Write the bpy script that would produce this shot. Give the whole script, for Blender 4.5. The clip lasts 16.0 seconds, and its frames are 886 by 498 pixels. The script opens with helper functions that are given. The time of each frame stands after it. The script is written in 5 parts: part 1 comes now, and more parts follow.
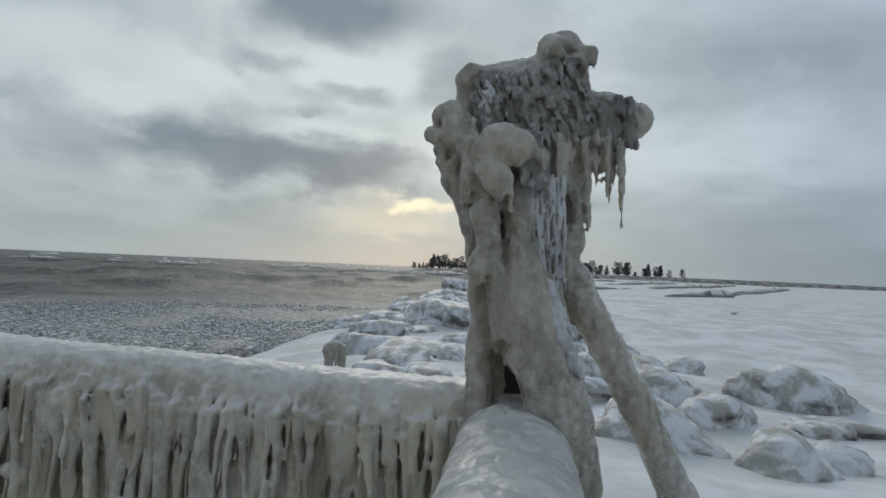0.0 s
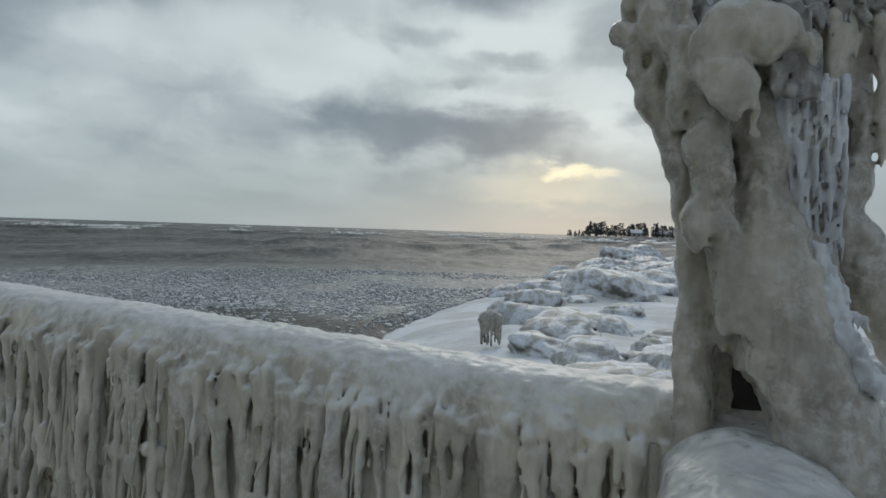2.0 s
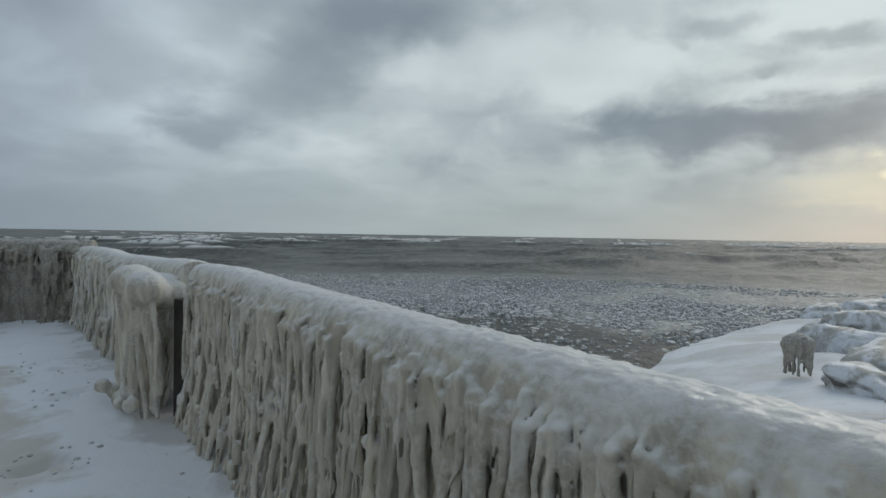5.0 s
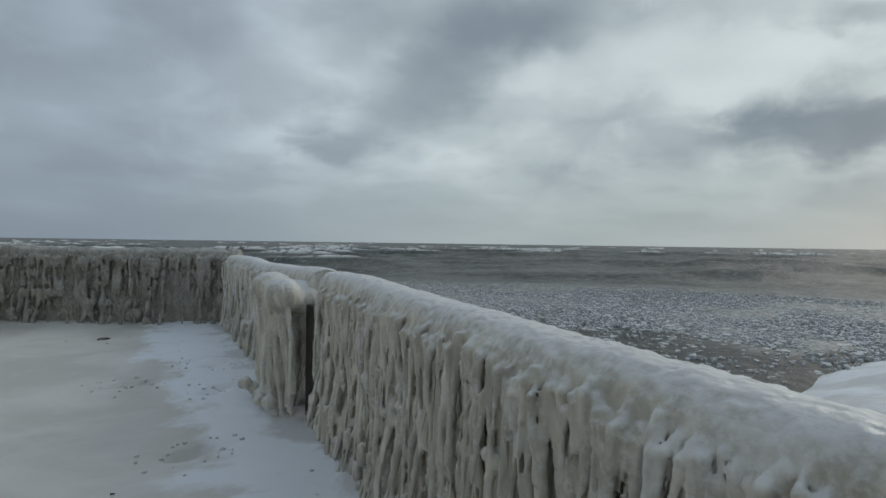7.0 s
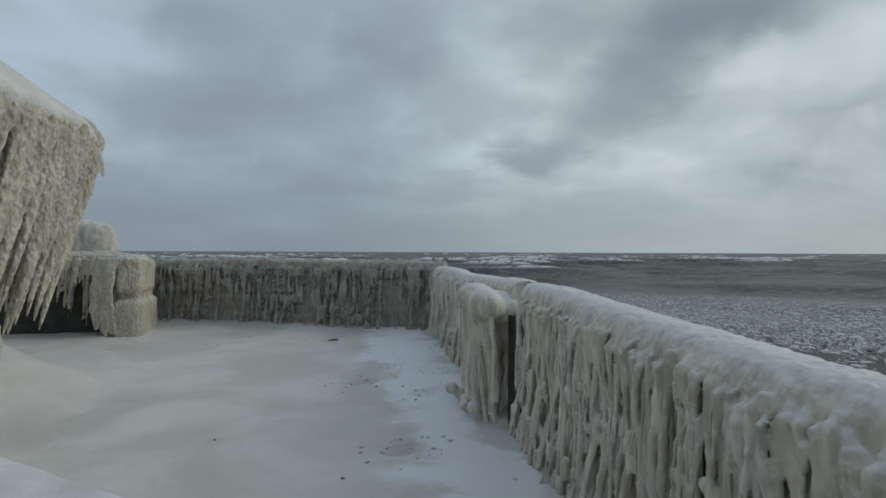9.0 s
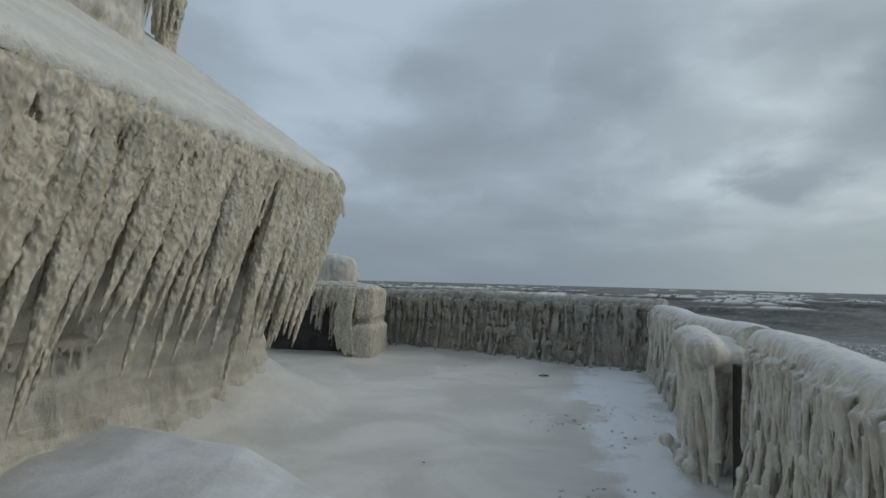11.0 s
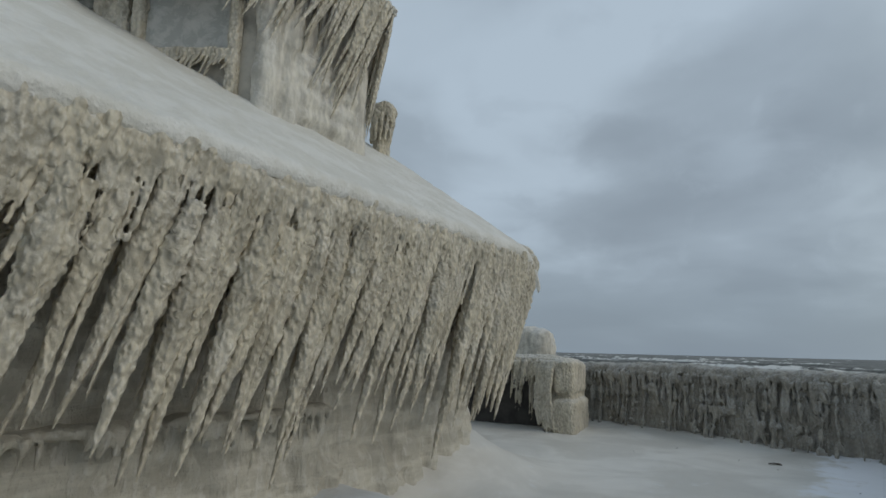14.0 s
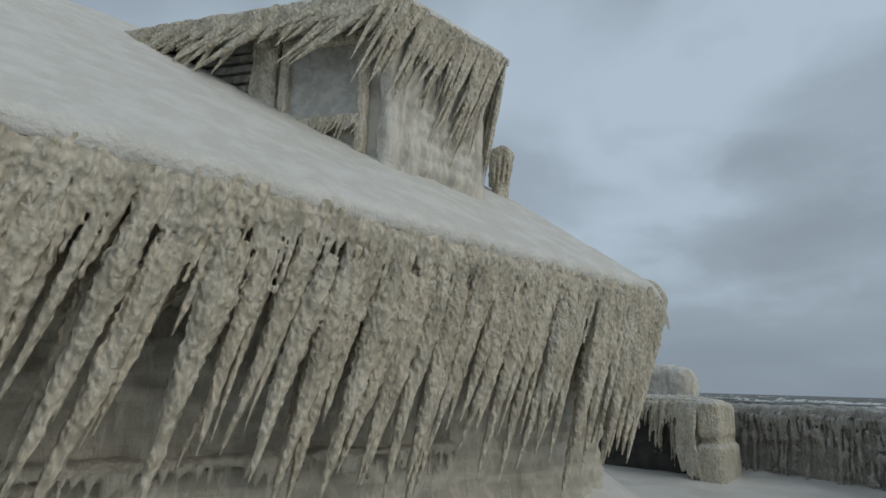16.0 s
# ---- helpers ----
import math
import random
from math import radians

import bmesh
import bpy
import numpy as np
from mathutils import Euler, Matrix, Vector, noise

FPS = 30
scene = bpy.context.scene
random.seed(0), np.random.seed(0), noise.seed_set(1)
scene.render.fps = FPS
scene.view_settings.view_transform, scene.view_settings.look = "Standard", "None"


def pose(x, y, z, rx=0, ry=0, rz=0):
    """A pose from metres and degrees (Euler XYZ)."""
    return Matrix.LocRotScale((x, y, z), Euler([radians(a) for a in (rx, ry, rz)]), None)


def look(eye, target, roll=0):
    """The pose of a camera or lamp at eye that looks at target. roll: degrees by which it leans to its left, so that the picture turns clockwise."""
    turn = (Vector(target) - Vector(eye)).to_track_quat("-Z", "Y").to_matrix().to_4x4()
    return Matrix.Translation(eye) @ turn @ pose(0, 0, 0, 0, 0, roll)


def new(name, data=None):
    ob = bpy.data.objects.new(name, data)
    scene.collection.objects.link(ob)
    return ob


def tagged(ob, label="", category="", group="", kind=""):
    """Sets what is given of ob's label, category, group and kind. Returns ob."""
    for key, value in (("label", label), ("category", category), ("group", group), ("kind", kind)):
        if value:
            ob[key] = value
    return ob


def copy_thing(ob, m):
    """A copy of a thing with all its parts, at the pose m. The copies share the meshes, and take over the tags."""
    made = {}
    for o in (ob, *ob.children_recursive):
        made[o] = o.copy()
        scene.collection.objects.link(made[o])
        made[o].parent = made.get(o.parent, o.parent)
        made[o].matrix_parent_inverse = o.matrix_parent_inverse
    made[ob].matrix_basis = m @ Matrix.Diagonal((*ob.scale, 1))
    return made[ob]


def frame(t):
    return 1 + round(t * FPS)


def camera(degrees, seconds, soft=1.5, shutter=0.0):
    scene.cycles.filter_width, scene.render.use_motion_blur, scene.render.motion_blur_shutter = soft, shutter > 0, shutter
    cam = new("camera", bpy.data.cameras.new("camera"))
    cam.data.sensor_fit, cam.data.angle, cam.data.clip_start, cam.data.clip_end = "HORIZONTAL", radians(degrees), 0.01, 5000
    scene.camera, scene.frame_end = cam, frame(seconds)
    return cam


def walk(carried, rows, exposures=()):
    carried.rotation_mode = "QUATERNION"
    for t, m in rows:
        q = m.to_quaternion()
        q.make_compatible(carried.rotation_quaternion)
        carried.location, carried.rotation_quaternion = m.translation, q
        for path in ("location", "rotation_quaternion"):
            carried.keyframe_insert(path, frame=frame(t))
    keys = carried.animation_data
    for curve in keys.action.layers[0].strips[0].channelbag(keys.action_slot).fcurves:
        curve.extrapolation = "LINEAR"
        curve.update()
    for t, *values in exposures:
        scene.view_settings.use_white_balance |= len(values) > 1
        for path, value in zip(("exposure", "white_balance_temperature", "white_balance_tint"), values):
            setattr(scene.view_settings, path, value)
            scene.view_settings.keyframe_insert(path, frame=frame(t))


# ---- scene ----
# ---------- camera ----------
def aim(x, y, z, yaw, pitch, roll):
    return pose(x, y, z, 0, 0, yaw) @ pose(0, 0, 0, 90 + pitch) @ pose(0, 0, 0, 0, 0, roll)


cam = camera(75.77, 16.0, soft=1.6)
PATH = [
    (0.0, aim(-0.867, 0.092, 1.588, -90.95, 1.86, 2.48)),
    (0.5, aim(-0.719, 0.104, 1.599, -87.65, 0.96, 2.65)),
    (1.0, aim(-0.588, 0.109, 1.587, -84.17, -0.06, 2.13)),
    (1.5, aim(-0.459, 0.136, 1.571, -80.09, -1.12, 1.64)),
    (2.0, aim(-0.357, 0.168, 1.564, -75.64, -1.87, 1.78)),
    (2.5, aim(-0.282, 0.147, 1.572, -71.28, -2.30, 1.99)),
    (3.0, aim(-0.233, 0.092, 1.573, -66.70, -2.35, 1.79)),
    (3.5, aim(-0.191, 0.057, 1.551, -61.74, -2.02, 1.19)),
    (4.0, aim(-0.111, 0.041, 1.538, -56.00, -2.01, 0.84)),
    (6.5, aim(-0.025, 0.097, 1.514, -39.34, -0.48, 1.09)),
    (7.0, aim(-0.019, 0.095, 1.517, -35.78, -0.59, 0.79)),
    (7.5, aim(-0.025, 0.098, 1.511, -31.62, -0.50, 1.01)),
    (8.0, aim(-0.033, 0.102, 1.513, -26.82, -0.52, 0.64)),
    (8.5, aim(-0.035, 0.103, 1.520, -22.13, -0.30, 0.32)),
    (9.0, aim(-0.044, 0.086, 1.527, -16.02, 0.28, 0.22)),
    (9.5, aim(-0.002, 0.084, 1.537, -10.21, 0.96, 0.33)),
    (10.0, aim(0.063, 0.078, 1.544, -3.84, 1.64, 0.76)),
    (12.5, aim(0.098, 0.060, 1.556, 15.38, 6.54, 1.81)),
    (13.0, aim(0.142, 0.014, 1.570, 18.59, 7.69, 1.70)),
    (13.5, aim(0.156, -0.060, 1.569, 21.68, 8.84, 1.64)),
    (14.0, aim(0.147, -0.155, 1.572, 25.48, 9.98, 1.37)),
    (14.5, aim(0.178, -0.228, 1.585, 28.83, 10.85, 1.22)),
    (15.0, aim(0.242, -0.253, 1.586, 32.55, 11.82, 1.23)),
    (15.5, aim(0.298, -0.260, 1.586, 35.89, 12.52, 1.44)),
    (16.0, aim(0.332, -0.264, 1.573, 38.75, 13.42, 1.66)),
]
EXPOSURES = [(0.0, 0.0), (16.0, 0.0)]
walk(cam, PATH, EXPOSURES)

# ---------- sky and sun ----------
SUN_AZ, SUN_EL = radians(2.0), radians(9.0)
world = bpy.data.worlds.new("overcast_sky")
scene.world = world
world.use_nodes = True
wt = world.node_tree
wt.nodes.clear()


def wnode(kind, **props):
    n = wt.nodes.new(kind)
    for k, v in props.items():
        if k == "op":
            n.operation = v
        elif k == "vals":
            for i, x in v.items():
                n.inputs[i].default_value = x
    return n


def wlink(a, b):
    wt.links.new(a, b)


def wmix(fac, a, b):
    n = wt.nodes.new("ShaderNodeMix")
    n.data_type = "RGBA"
    n.clamp_factor = True
    for sock, v in ((n.inputs[0], fac), (n.inputs[6], a), (n.inputs[7], b)):
        if isinstance(v, (tuple, float, int)):
            sock.default_value = v
        else:
            wlink(v, sock)
    return n.outputs[2]


def wramp(src, a, b, lo=0.0, hi=1.0):
    n = wt.nodes.new("ShaderNodeMapRange")
    n.interpolation_type = "SMOOTHSTEP"
    n.inputs[1].default_value, n.inputs[2].default_value = a, b
    n.inputs[3].default_value, n.inputs[4].default_value = lo, hi
    wlink(src, n.inputs[0])
    return n.outputs[0]


def build_sky():
    tc = wnode("ShaderNodeTexCoord")
    d = tc.outputs["Generated"]
    sep = wnode("ShaderNodeSeparateXYZ")
    wlink(d, sep.inputs[0])
    # flat cloud layer seen in perspective
    zz = wnode("ShaderNodeMath", op="ADD", vals={1: 0.27})
    wlink(sep.outputs[2], zz.inputs[0])
    zc = wnode("ShaderNodeMath", op="MAXIMUM", vals={1: 0.08})
    wlink(zz.outputs[0], zc.inputs[0])
    dv = wnode("ShaderNodeVectorMath", op="DIVIDE")
    wlink(d, dv.inputs[0])
    cb = wnode("ShaderNodeCombineXYZ")
    for i in range(3):
        wlink(zc.outputs[0], cb.inputs[i])
    wlink(cb.outputs[0], dv.inputs[1])
    n1 = wnode("ShaderNodeTexNoise", vals={"Scale": 1.5, "Detail": 4.0, "Roughness": 0.42, "Distortion": 0.25})
    wlink(dv.outputs[0], n1.inputs["Vector"])
    n2 = wnode("ShaderNodeTexNoise", vals={"Scale": 4.5, "Detail": 6.0, "Roughness": 0.52, "Distortion": 0.3})
    wlink(dv.outputs[0], n2.inputs["Vector"])
    n3 = wnode("ShaderNodeTexNoise", vals={"Scale": 11.0, "Detail": 5.0, "Roughness": 0.55, "Distortion": 0.2})
    wlink(d, n3.inputs["Vector"])
    # bearing and height of each direction in degrees, ruffled for the cloud edges
    az = wnode("ShaderNodeMath", op="ARCTAN2")
    wlink(sep.outputs[1], az.inputs[0])
    wlink(sep.outputs[0], az.inputs[1])
    el = wnode("ShaderNodeMath", op="ARCSINE")
    wlink(sep.outputs[2], el.inputs[0])
    ang = wnode("ShaderNodeCombineXYZ")
    wlink(az.outputs[0], ang.inputs[0])
    wlink(el.outputs[0], ang.inputs[1])
    deg = wnode("ShaderNodeVectorMath", op="MULTIPLY", vals={1: (57.296, 57.296, 0)})
    wlink(ang.outputs[0], deg.inputs[0])
    st = deg
    for noise, ax, ay in ((n2, 8.0, 4.0), (n3, 5.0, 2.8)):
        off = wnode("ShaderNodeVectorMath", op="SUBTRACT", vals={1: (0.5, 0.5, 0.5)})
        wlink(noise.outputs["Color"], off.inputs[0])
        sc = wnode("ShaderNodeVectorMath", op="MULTIPLY", vals={1: (ax, ay, 0)})
        wlink(off.outputs[0], sc.inputs[0])
        ad = wnode("ShaderNodeVectorMath", op="ADD")
        wlink(st.outputs[0], ad.inputs[0])
        wlink(sc.outputs[0], ad.inputs[1])
        st = ad

    def bank(az, el, wa, we, rot=0.0, amount=1.0, inner=0.25, outer=1.35):
        mp = wt.nodes.new("ShaderNodeMapping")
        mp.vector_type = "TEXTURE"
        mp.inputs["Location"].default_value = (az, el, 0)
        mp.inputs["Rotation"].default_value = (0, 0, radians(rot))
        mp.inputs["Scale"].default_value = (wa, we, 1)
        wlink(st.outputs[0], mp.inputs[0])
        n = wnode("ShaderNodeVectorMath", op="LENGTH")
        wlink(mp.outputs[0], n.inputs[0])
        return wramp(n.outputs["Value"], outer, inner, 0.0, amount)

    sunside = wnode("ShaderNodeVectorMath", op="DOT_PRODUCT", vals={1: (math.cos(0.35), math.sin(0.35), 0)})
    wlink(d, sunside.inputs[0])
    side = wramp(sunside.outputs["Value"], 0.38, 0.98)
    base = wmix(side, (0.315, 0.382, 0.45, 1), (0.468, 0.54, 0.56, 1))
    dark = wmix(side, (0.235, 0.285, 0.34, 1), (0.175, 0.222, 0.27, 1))
    light = wmix(side, (0.425, 0.515, 0.605, 1), (0.64, 0.72, 0.735, 1))
    c = wmix(wramp(n1.outputs["Fac"], 0.46, 0.66), base, light)
    c = wmix(wramp(n1.outputs["Fac"], 0.48, 0.30, 0.0, 0.6), c, dark)
    c = wmix(wramp(n2.outputs["Fac"], 0.52, 0.34, 0.0, 0.14), c, dark)
    c = wmix(wramp(n3.outputs["Fac"], 0.54, 0.72, 0.0, 0.25), c, light)
    # veil of snow air low over the lake
    low = wramp(sep.outputs[2], 0.20, 0.0, 0.0, 0.9)
    veil = wmix(side, (0.225, 0.28, 0.335, 1), (0.355, 0.42, 0.44, 1))
    c = wmix(low, c, veil)
    for b in ((10.3, 18.9, 7, 1.7, 0, 0.95), (4.6, 18.5, 5, 2.2, 0, 0.8), (10, 12.4, 8, 0.9, 0, 0.75), (0, 14, 4, 2.4, 0, 0.7), (22.3, 16.5, 7, 2.2, 0, 0.85), (28, 13.4, 7, 2.4, 0, 0.8), (14, 13.0, 3.5, 1.1, 0, 0.7),
              (34, 17, 8, 3, 0, 0.6), (46, 15.1, 5, 4.2, 0, 0.6), (38, 10, 10, 3, 0, 0.3), (86, 18, 5, 3, 0, 0.35), (104, 20, 4, 3, 0, 0.4), (121, 31, 14, 7, 0, 0.7), (108, 29, 9, 4, 0, 0.55)):
        c = wmix(bank(*b), c, light)
    for b in ((11, 24, 11, 3.6, -4, 0.9), (11, 9.4, 10, 3.0, 3, 0.95), (20.5, 10.2, 7.5, 3.0, 4, 0.85), (4.5, 10.6, 4, 1.8, 8, 0.7), (-1, 19, 4, 2.5, 0, 0.4), (7.9, 16.3, 4, 1.0, 0, 0.5), (13, 14.8, 3, 0.9, 0, 0.4), (49, 21, 9, 3.2, 0, 0.75), (45, 12.8, 7, 1.5, 0, 0.2),
              (36, 13, 4, 1.2, 0, 0.25), (18, 18.6, 4, 1.3, 0, 0.4), (56.5, 14.7, 15, 4.4, -32, 0.52), (65, 9.5, 5, 1.8, 0, 0.5), (79, 19.5, 6, 4, 0, 0.4), (62.5, 21, 5, 3, 0, 0.3), (97.5, 20, 6, 2.6, 0, 0.45), (100, 13.5, 13, 3, 0, 0.4), (-6, 11, 4, 2, 0, 0.6)):
        c = wmix(bank(*b), c, dark)
    c = wmix(bank(4.0, 4.6, 8, 2.4, 0, 0.5), c, (0.70, 0.68, 0.55, 1))
    c = wmix(bank(1.8, 6.2, 3.4, 1.1, 0, 1.0), c, (0.93, 0.88, 0.66, 1))
    ground = wramp(sep.outputs[2], 0.0, -0.02)
    c = wmix(ground, c, (0.2, 0.21, 0.2, 1))
    sky = wt.nodes.new("ShaderNodeTexSky")
    sky.sky_type, sky.sun_disc = "NISHITA", False
    sky.sun_elevation, sky.sun_rotation = SUN_EL, radians(90) - SUN_AZ
    bg1, bg2 = wt.nodes.new("ShaderNodeBackground"), wt.nodes.new("ShaderNodeBackground")
    wlink(c, bg1.inputs[0])
    bg1.inputs[1].default_value = 1.04
    wlink(sky.outputs[0], bg2.inputs[0])
    bg2.inputs[1].default_value = 0.05
    mixs = wt.nodes.new("ShaderNodeMixShader")
    mixs.inputs[0].default_value = 0.06
    wlink(bg1.outputs[0], mixs.inputs[1])
    wlink(bg2.outputs[0], mixs.inputs[2])
    out = wt.nodes.new("ShaderNodeOutputWorld")
    wlink(mixs.outputs[0], out.inputs[0])


build_sky()
sun = new("sun", bpy.data.lights.new("sun", "SUN"))
sun.data.energy, sun.data.angle, sun.data.color = 0.75, radians(30), (1.0, 0.93, 0.82)
sun_dir = Vector((math.cos(SUN_AZ) * math.cos(radians(28)), math.sin(SUN_AZ) * math.cos(radians(28)), math.sin(radians(28))))
sun.matrix_world = look(sun_dir * 50, (0, 0, 0))

# ---------- materials ----------


def material(name, build):
    m = bpy.data.materials.new(name)
    m.use_nodes = True
    nt = m.node_tree
    bsdf = nt.nodes["Principled BSDF"]
    build(nt, bsdf)
    return m


def tex(nt, scale, detail=4.0, rough=0.55, kind="ShaderNodeTexNoise", stretch=None, coord="Object", dist=0.0):
    tc = nt.nodes.new("ShaderNodeTexCoord")
    if coord != "World":
        v = tc.outputs[coord]
    else:
        v = nt.nodes.new("ShaderNodeNewGeometry").outputs["Position"]
    if stretch:
        mp = nt.nodes.new("ShaderNodeMapping")
        mp.inputs["Scale"].default_value = stretch
        nt.links.new(v, mp.inputs[0])
        v = mp.outputs[0]
    n = nt.nodes.new(kind)
    n.inputs["Scale"].default_value = scale
    if kind == "ShaderNodeTexNoise":
        n.inputs["Detail"].default_value, n.inputs["Roughness"].default_value = detail, rough
        n.inputs["Distortion"].default_value = dist
    nt.links.new(v, n.inputs["Vector"])
    return n


def place(nt):
    return nt.nodes.new("ShaderNodeNewGeometry")


def ramp(nt, src, a, b, lo=0.0, hi=1.0):
    n = nt.nodes.new("ShaderNodeMapRange")
    n.interpolation_type = "SMOOTHSTEP"
    for i, v in enumerate((a, b, lo, hi)):
        n.inputs[i + 1].default_value = v
    nt.links.new(src, n.inputs[0])
    return n.outputs[0]


def mixc(nt, fac, a, b):
    n = nt.nodes.new("ShaderNodeMix")
    n.data_type = "RGBA"
    for sock, v in ((n.inputs[0], fac), (n.inputs[6], a), (n.inputs[7], b)):
        if isinstance(v, (tuple, float, int)):
            sock.default_value = v
        else:
            nt.links.new(v, sock)
    return n.outputs[2]


def math2(nt, op, a, b):
    n = nt.nodes.new("ShaderNodeMath")
    n.operation = op
    n.use_clamp = False
    for i, v in enumerate((a, b)):
        if isinstance(v, (float, int)):
            n.inputs[i].default_value = v
        else:
            nt.links.new(v, n.inputs[i])
    return n.outputs[0]


def bump(nt, bsdf, heights, strength=0.5, distance=0.01):
    prev = None
    for h, s, d in heights:
        b = nt.nodes.new("ShaderNodeBump")
        b.inputs["Strength"].default_value, b.inputs["Distance"].default_value = s, d
        nt.links.new(h, b.inputs["Height"])
        if prev:
            nt.links.new(prev, b.inputs["Normal"])
        prev = b.outputs["Normal"]
    nt.links.new(prev, bsdf.inputs["Normal"])


def ice_material(name, tone, frost, amount, rough=0.32, snow_up=0.6, scaly=0.0):
    """Sediment-tinted lake ice with frost patches and dusted upper sides; scaly adds relief with painted seam shade."""
    def build(nt, b):
        g = place(nt)
        big = tex(nt, 3.0, 5, 0.6, coord="World")
        fine = tex(nt, 38.0, 5, 0.65, coord="World")
        drip = tex(nt, 10.0, 4, 0.6, coord="World", stretch=(1, 1, 0.22), dist=0.4)
        dark = tuple(v * 0.72 for v in tone) + (1,)
        lite = tuple(min(0.9, v * 1.18) for v in tone) + (1,)
        c = mixc(nt, ramp(nt, drip.outputs["Fac"], 0.35, 0.68), dark, lite)
        c = mixc(nt, ramp(nt, big.outputs["Fac"], 0.52, 0.7, 0.0, amount), c, frost + (1,))
        f2 = math2(nt, "MULTIPLY", ramp(nt, fine.outputs["Fac"], 0.45, 0.62), ramp(nt, big.outputs["Fac"], 0.42, 0.58, 0.0, 0.55))
        c = mixc(nt, f2, c, frost + (1,))
        sp = nt.nodes.new("ShaderNodeSeparateXYZ")
        nt.links.new(g.outputs["Normal"], sp.inputs[0])
        up = math2(nt, "ADD", sp.outputs[2], math2(nt, "MULTIPLY", math2(nt, "SUBTRACT", fine.outputs["Fac"], 0.5), 0.8))
        c = mixc(nt, ramp(nt, up, 0.35, 0.95, 0.0, snow_up), c, (0.73, 0.73, 0.72, 1))
        nt.links.new(c, b.inputs["Base Color"])
        nt.links.new(ramp(nt, fine.outputs["Fac"], 0.3, 0.7, rough, rough + 0.3), b.inputs["Roughness"])
        b.inputs["Subsurface Weight"].default_value = 0.25
        b.inputs["Subsurface Radius"].default_value = (0.03, 0.028, 0.022)
        b.inputs["Subsurface Scale"].default_value = 0.6
        b.inputs["IOR"].default_value = 1.31
        lump = tex(nt, 22.0, 3, 0.5, coord="World")
        relief = [(lump.outputs["Fac"], 0.45, 0.02), (fine.outputs["Fac"], 0.35, 0.006)]
        if scaly:
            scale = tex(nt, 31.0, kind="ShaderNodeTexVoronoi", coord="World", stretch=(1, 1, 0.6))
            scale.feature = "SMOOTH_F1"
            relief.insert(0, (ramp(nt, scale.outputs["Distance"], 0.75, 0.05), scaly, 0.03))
            # crevice shade painted into the seams, then highlights on the bead tops
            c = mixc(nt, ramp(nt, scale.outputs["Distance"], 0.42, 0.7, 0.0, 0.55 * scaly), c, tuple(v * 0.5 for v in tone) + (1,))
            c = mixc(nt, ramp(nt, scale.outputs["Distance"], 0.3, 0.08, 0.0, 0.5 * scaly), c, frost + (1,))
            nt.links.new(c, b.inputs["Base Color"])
        bump(nt, b, relief)
    return material(name, build)


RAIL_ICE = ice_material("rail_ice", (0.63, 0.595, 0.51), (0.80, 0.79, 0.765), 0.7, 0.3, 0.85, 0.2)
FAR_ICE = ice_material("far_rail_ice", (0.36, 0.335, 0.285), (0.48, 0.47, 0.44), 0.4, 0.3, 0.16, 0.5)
SLUSH = ice_material("lake_slush", (0.44, 0.445, 0.44), (0.66, 0.68, 0.69), 0.6, 0.45, 0.4)
SMOOTH_ICE = ice_material("smooth_wall_ice", (0.60, 0.57, 0.50), (0.70, 0.68, 0.63), 0.5, 0.4, 0.3, 0.15)
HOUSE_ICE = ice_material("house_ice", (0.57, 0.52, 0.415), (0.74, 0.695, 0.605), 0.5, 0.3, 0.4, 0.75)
SIGN_ICE = ice_material("sign_ice", (0.47, 0.44, 0.38), (0.70, 0.69, 0.66), 0.55, 0.18, 0.4, 0.45)
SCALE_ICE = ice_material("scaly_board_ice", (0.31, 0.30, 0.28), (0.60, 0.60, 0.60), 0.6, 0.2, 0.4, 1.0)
NEAR_ICE = ice_material("rough_rail_ice", (0.56, 0.555, 0.52), (0.74, 0.745, 0.73), 0.55, 0.25, 0.5, 0.35)
CLEAR_FROST = ice_material("white_frost", (0.60, 0.62, 0.65), (0.76, 0.78, 0.81), 0.5, 0.4, 0.6)


def snow_build(nt, b):
    big = tex(nt, 0.55, 6, 0.6, coord="World", dist=0.3)
    mid = tex(nt, 5.0, 5, 0.6, coord="World")
    fine = tex(nt, 60.0, 4, 0.6, coord="World")
    c = mixc(nt, ramp(nt, big.outputs["Fac"], 0.4, 0.62), (0.60, 0.61, 0.60, 1), (0.78, 0.80, 0.83, 1))
    c = mixc(nt, ramp(nt, mid.outputs["Fac"], 0.52, 0.7, 0.0, 0.3), c, (0.52, 0.51, 0.48, 1))
    nt.links.new(c, b.inputs["Base Color"])
    b.inputs["Roughness"].default_value = 0.75
    bump(nt, b, [(mid.outputs["Fac"], 0.4, 0.04), (fine.outputs["Fac"], 0.4, 0.008)])


SNOW = material("wind_packed_snow", snow_build)


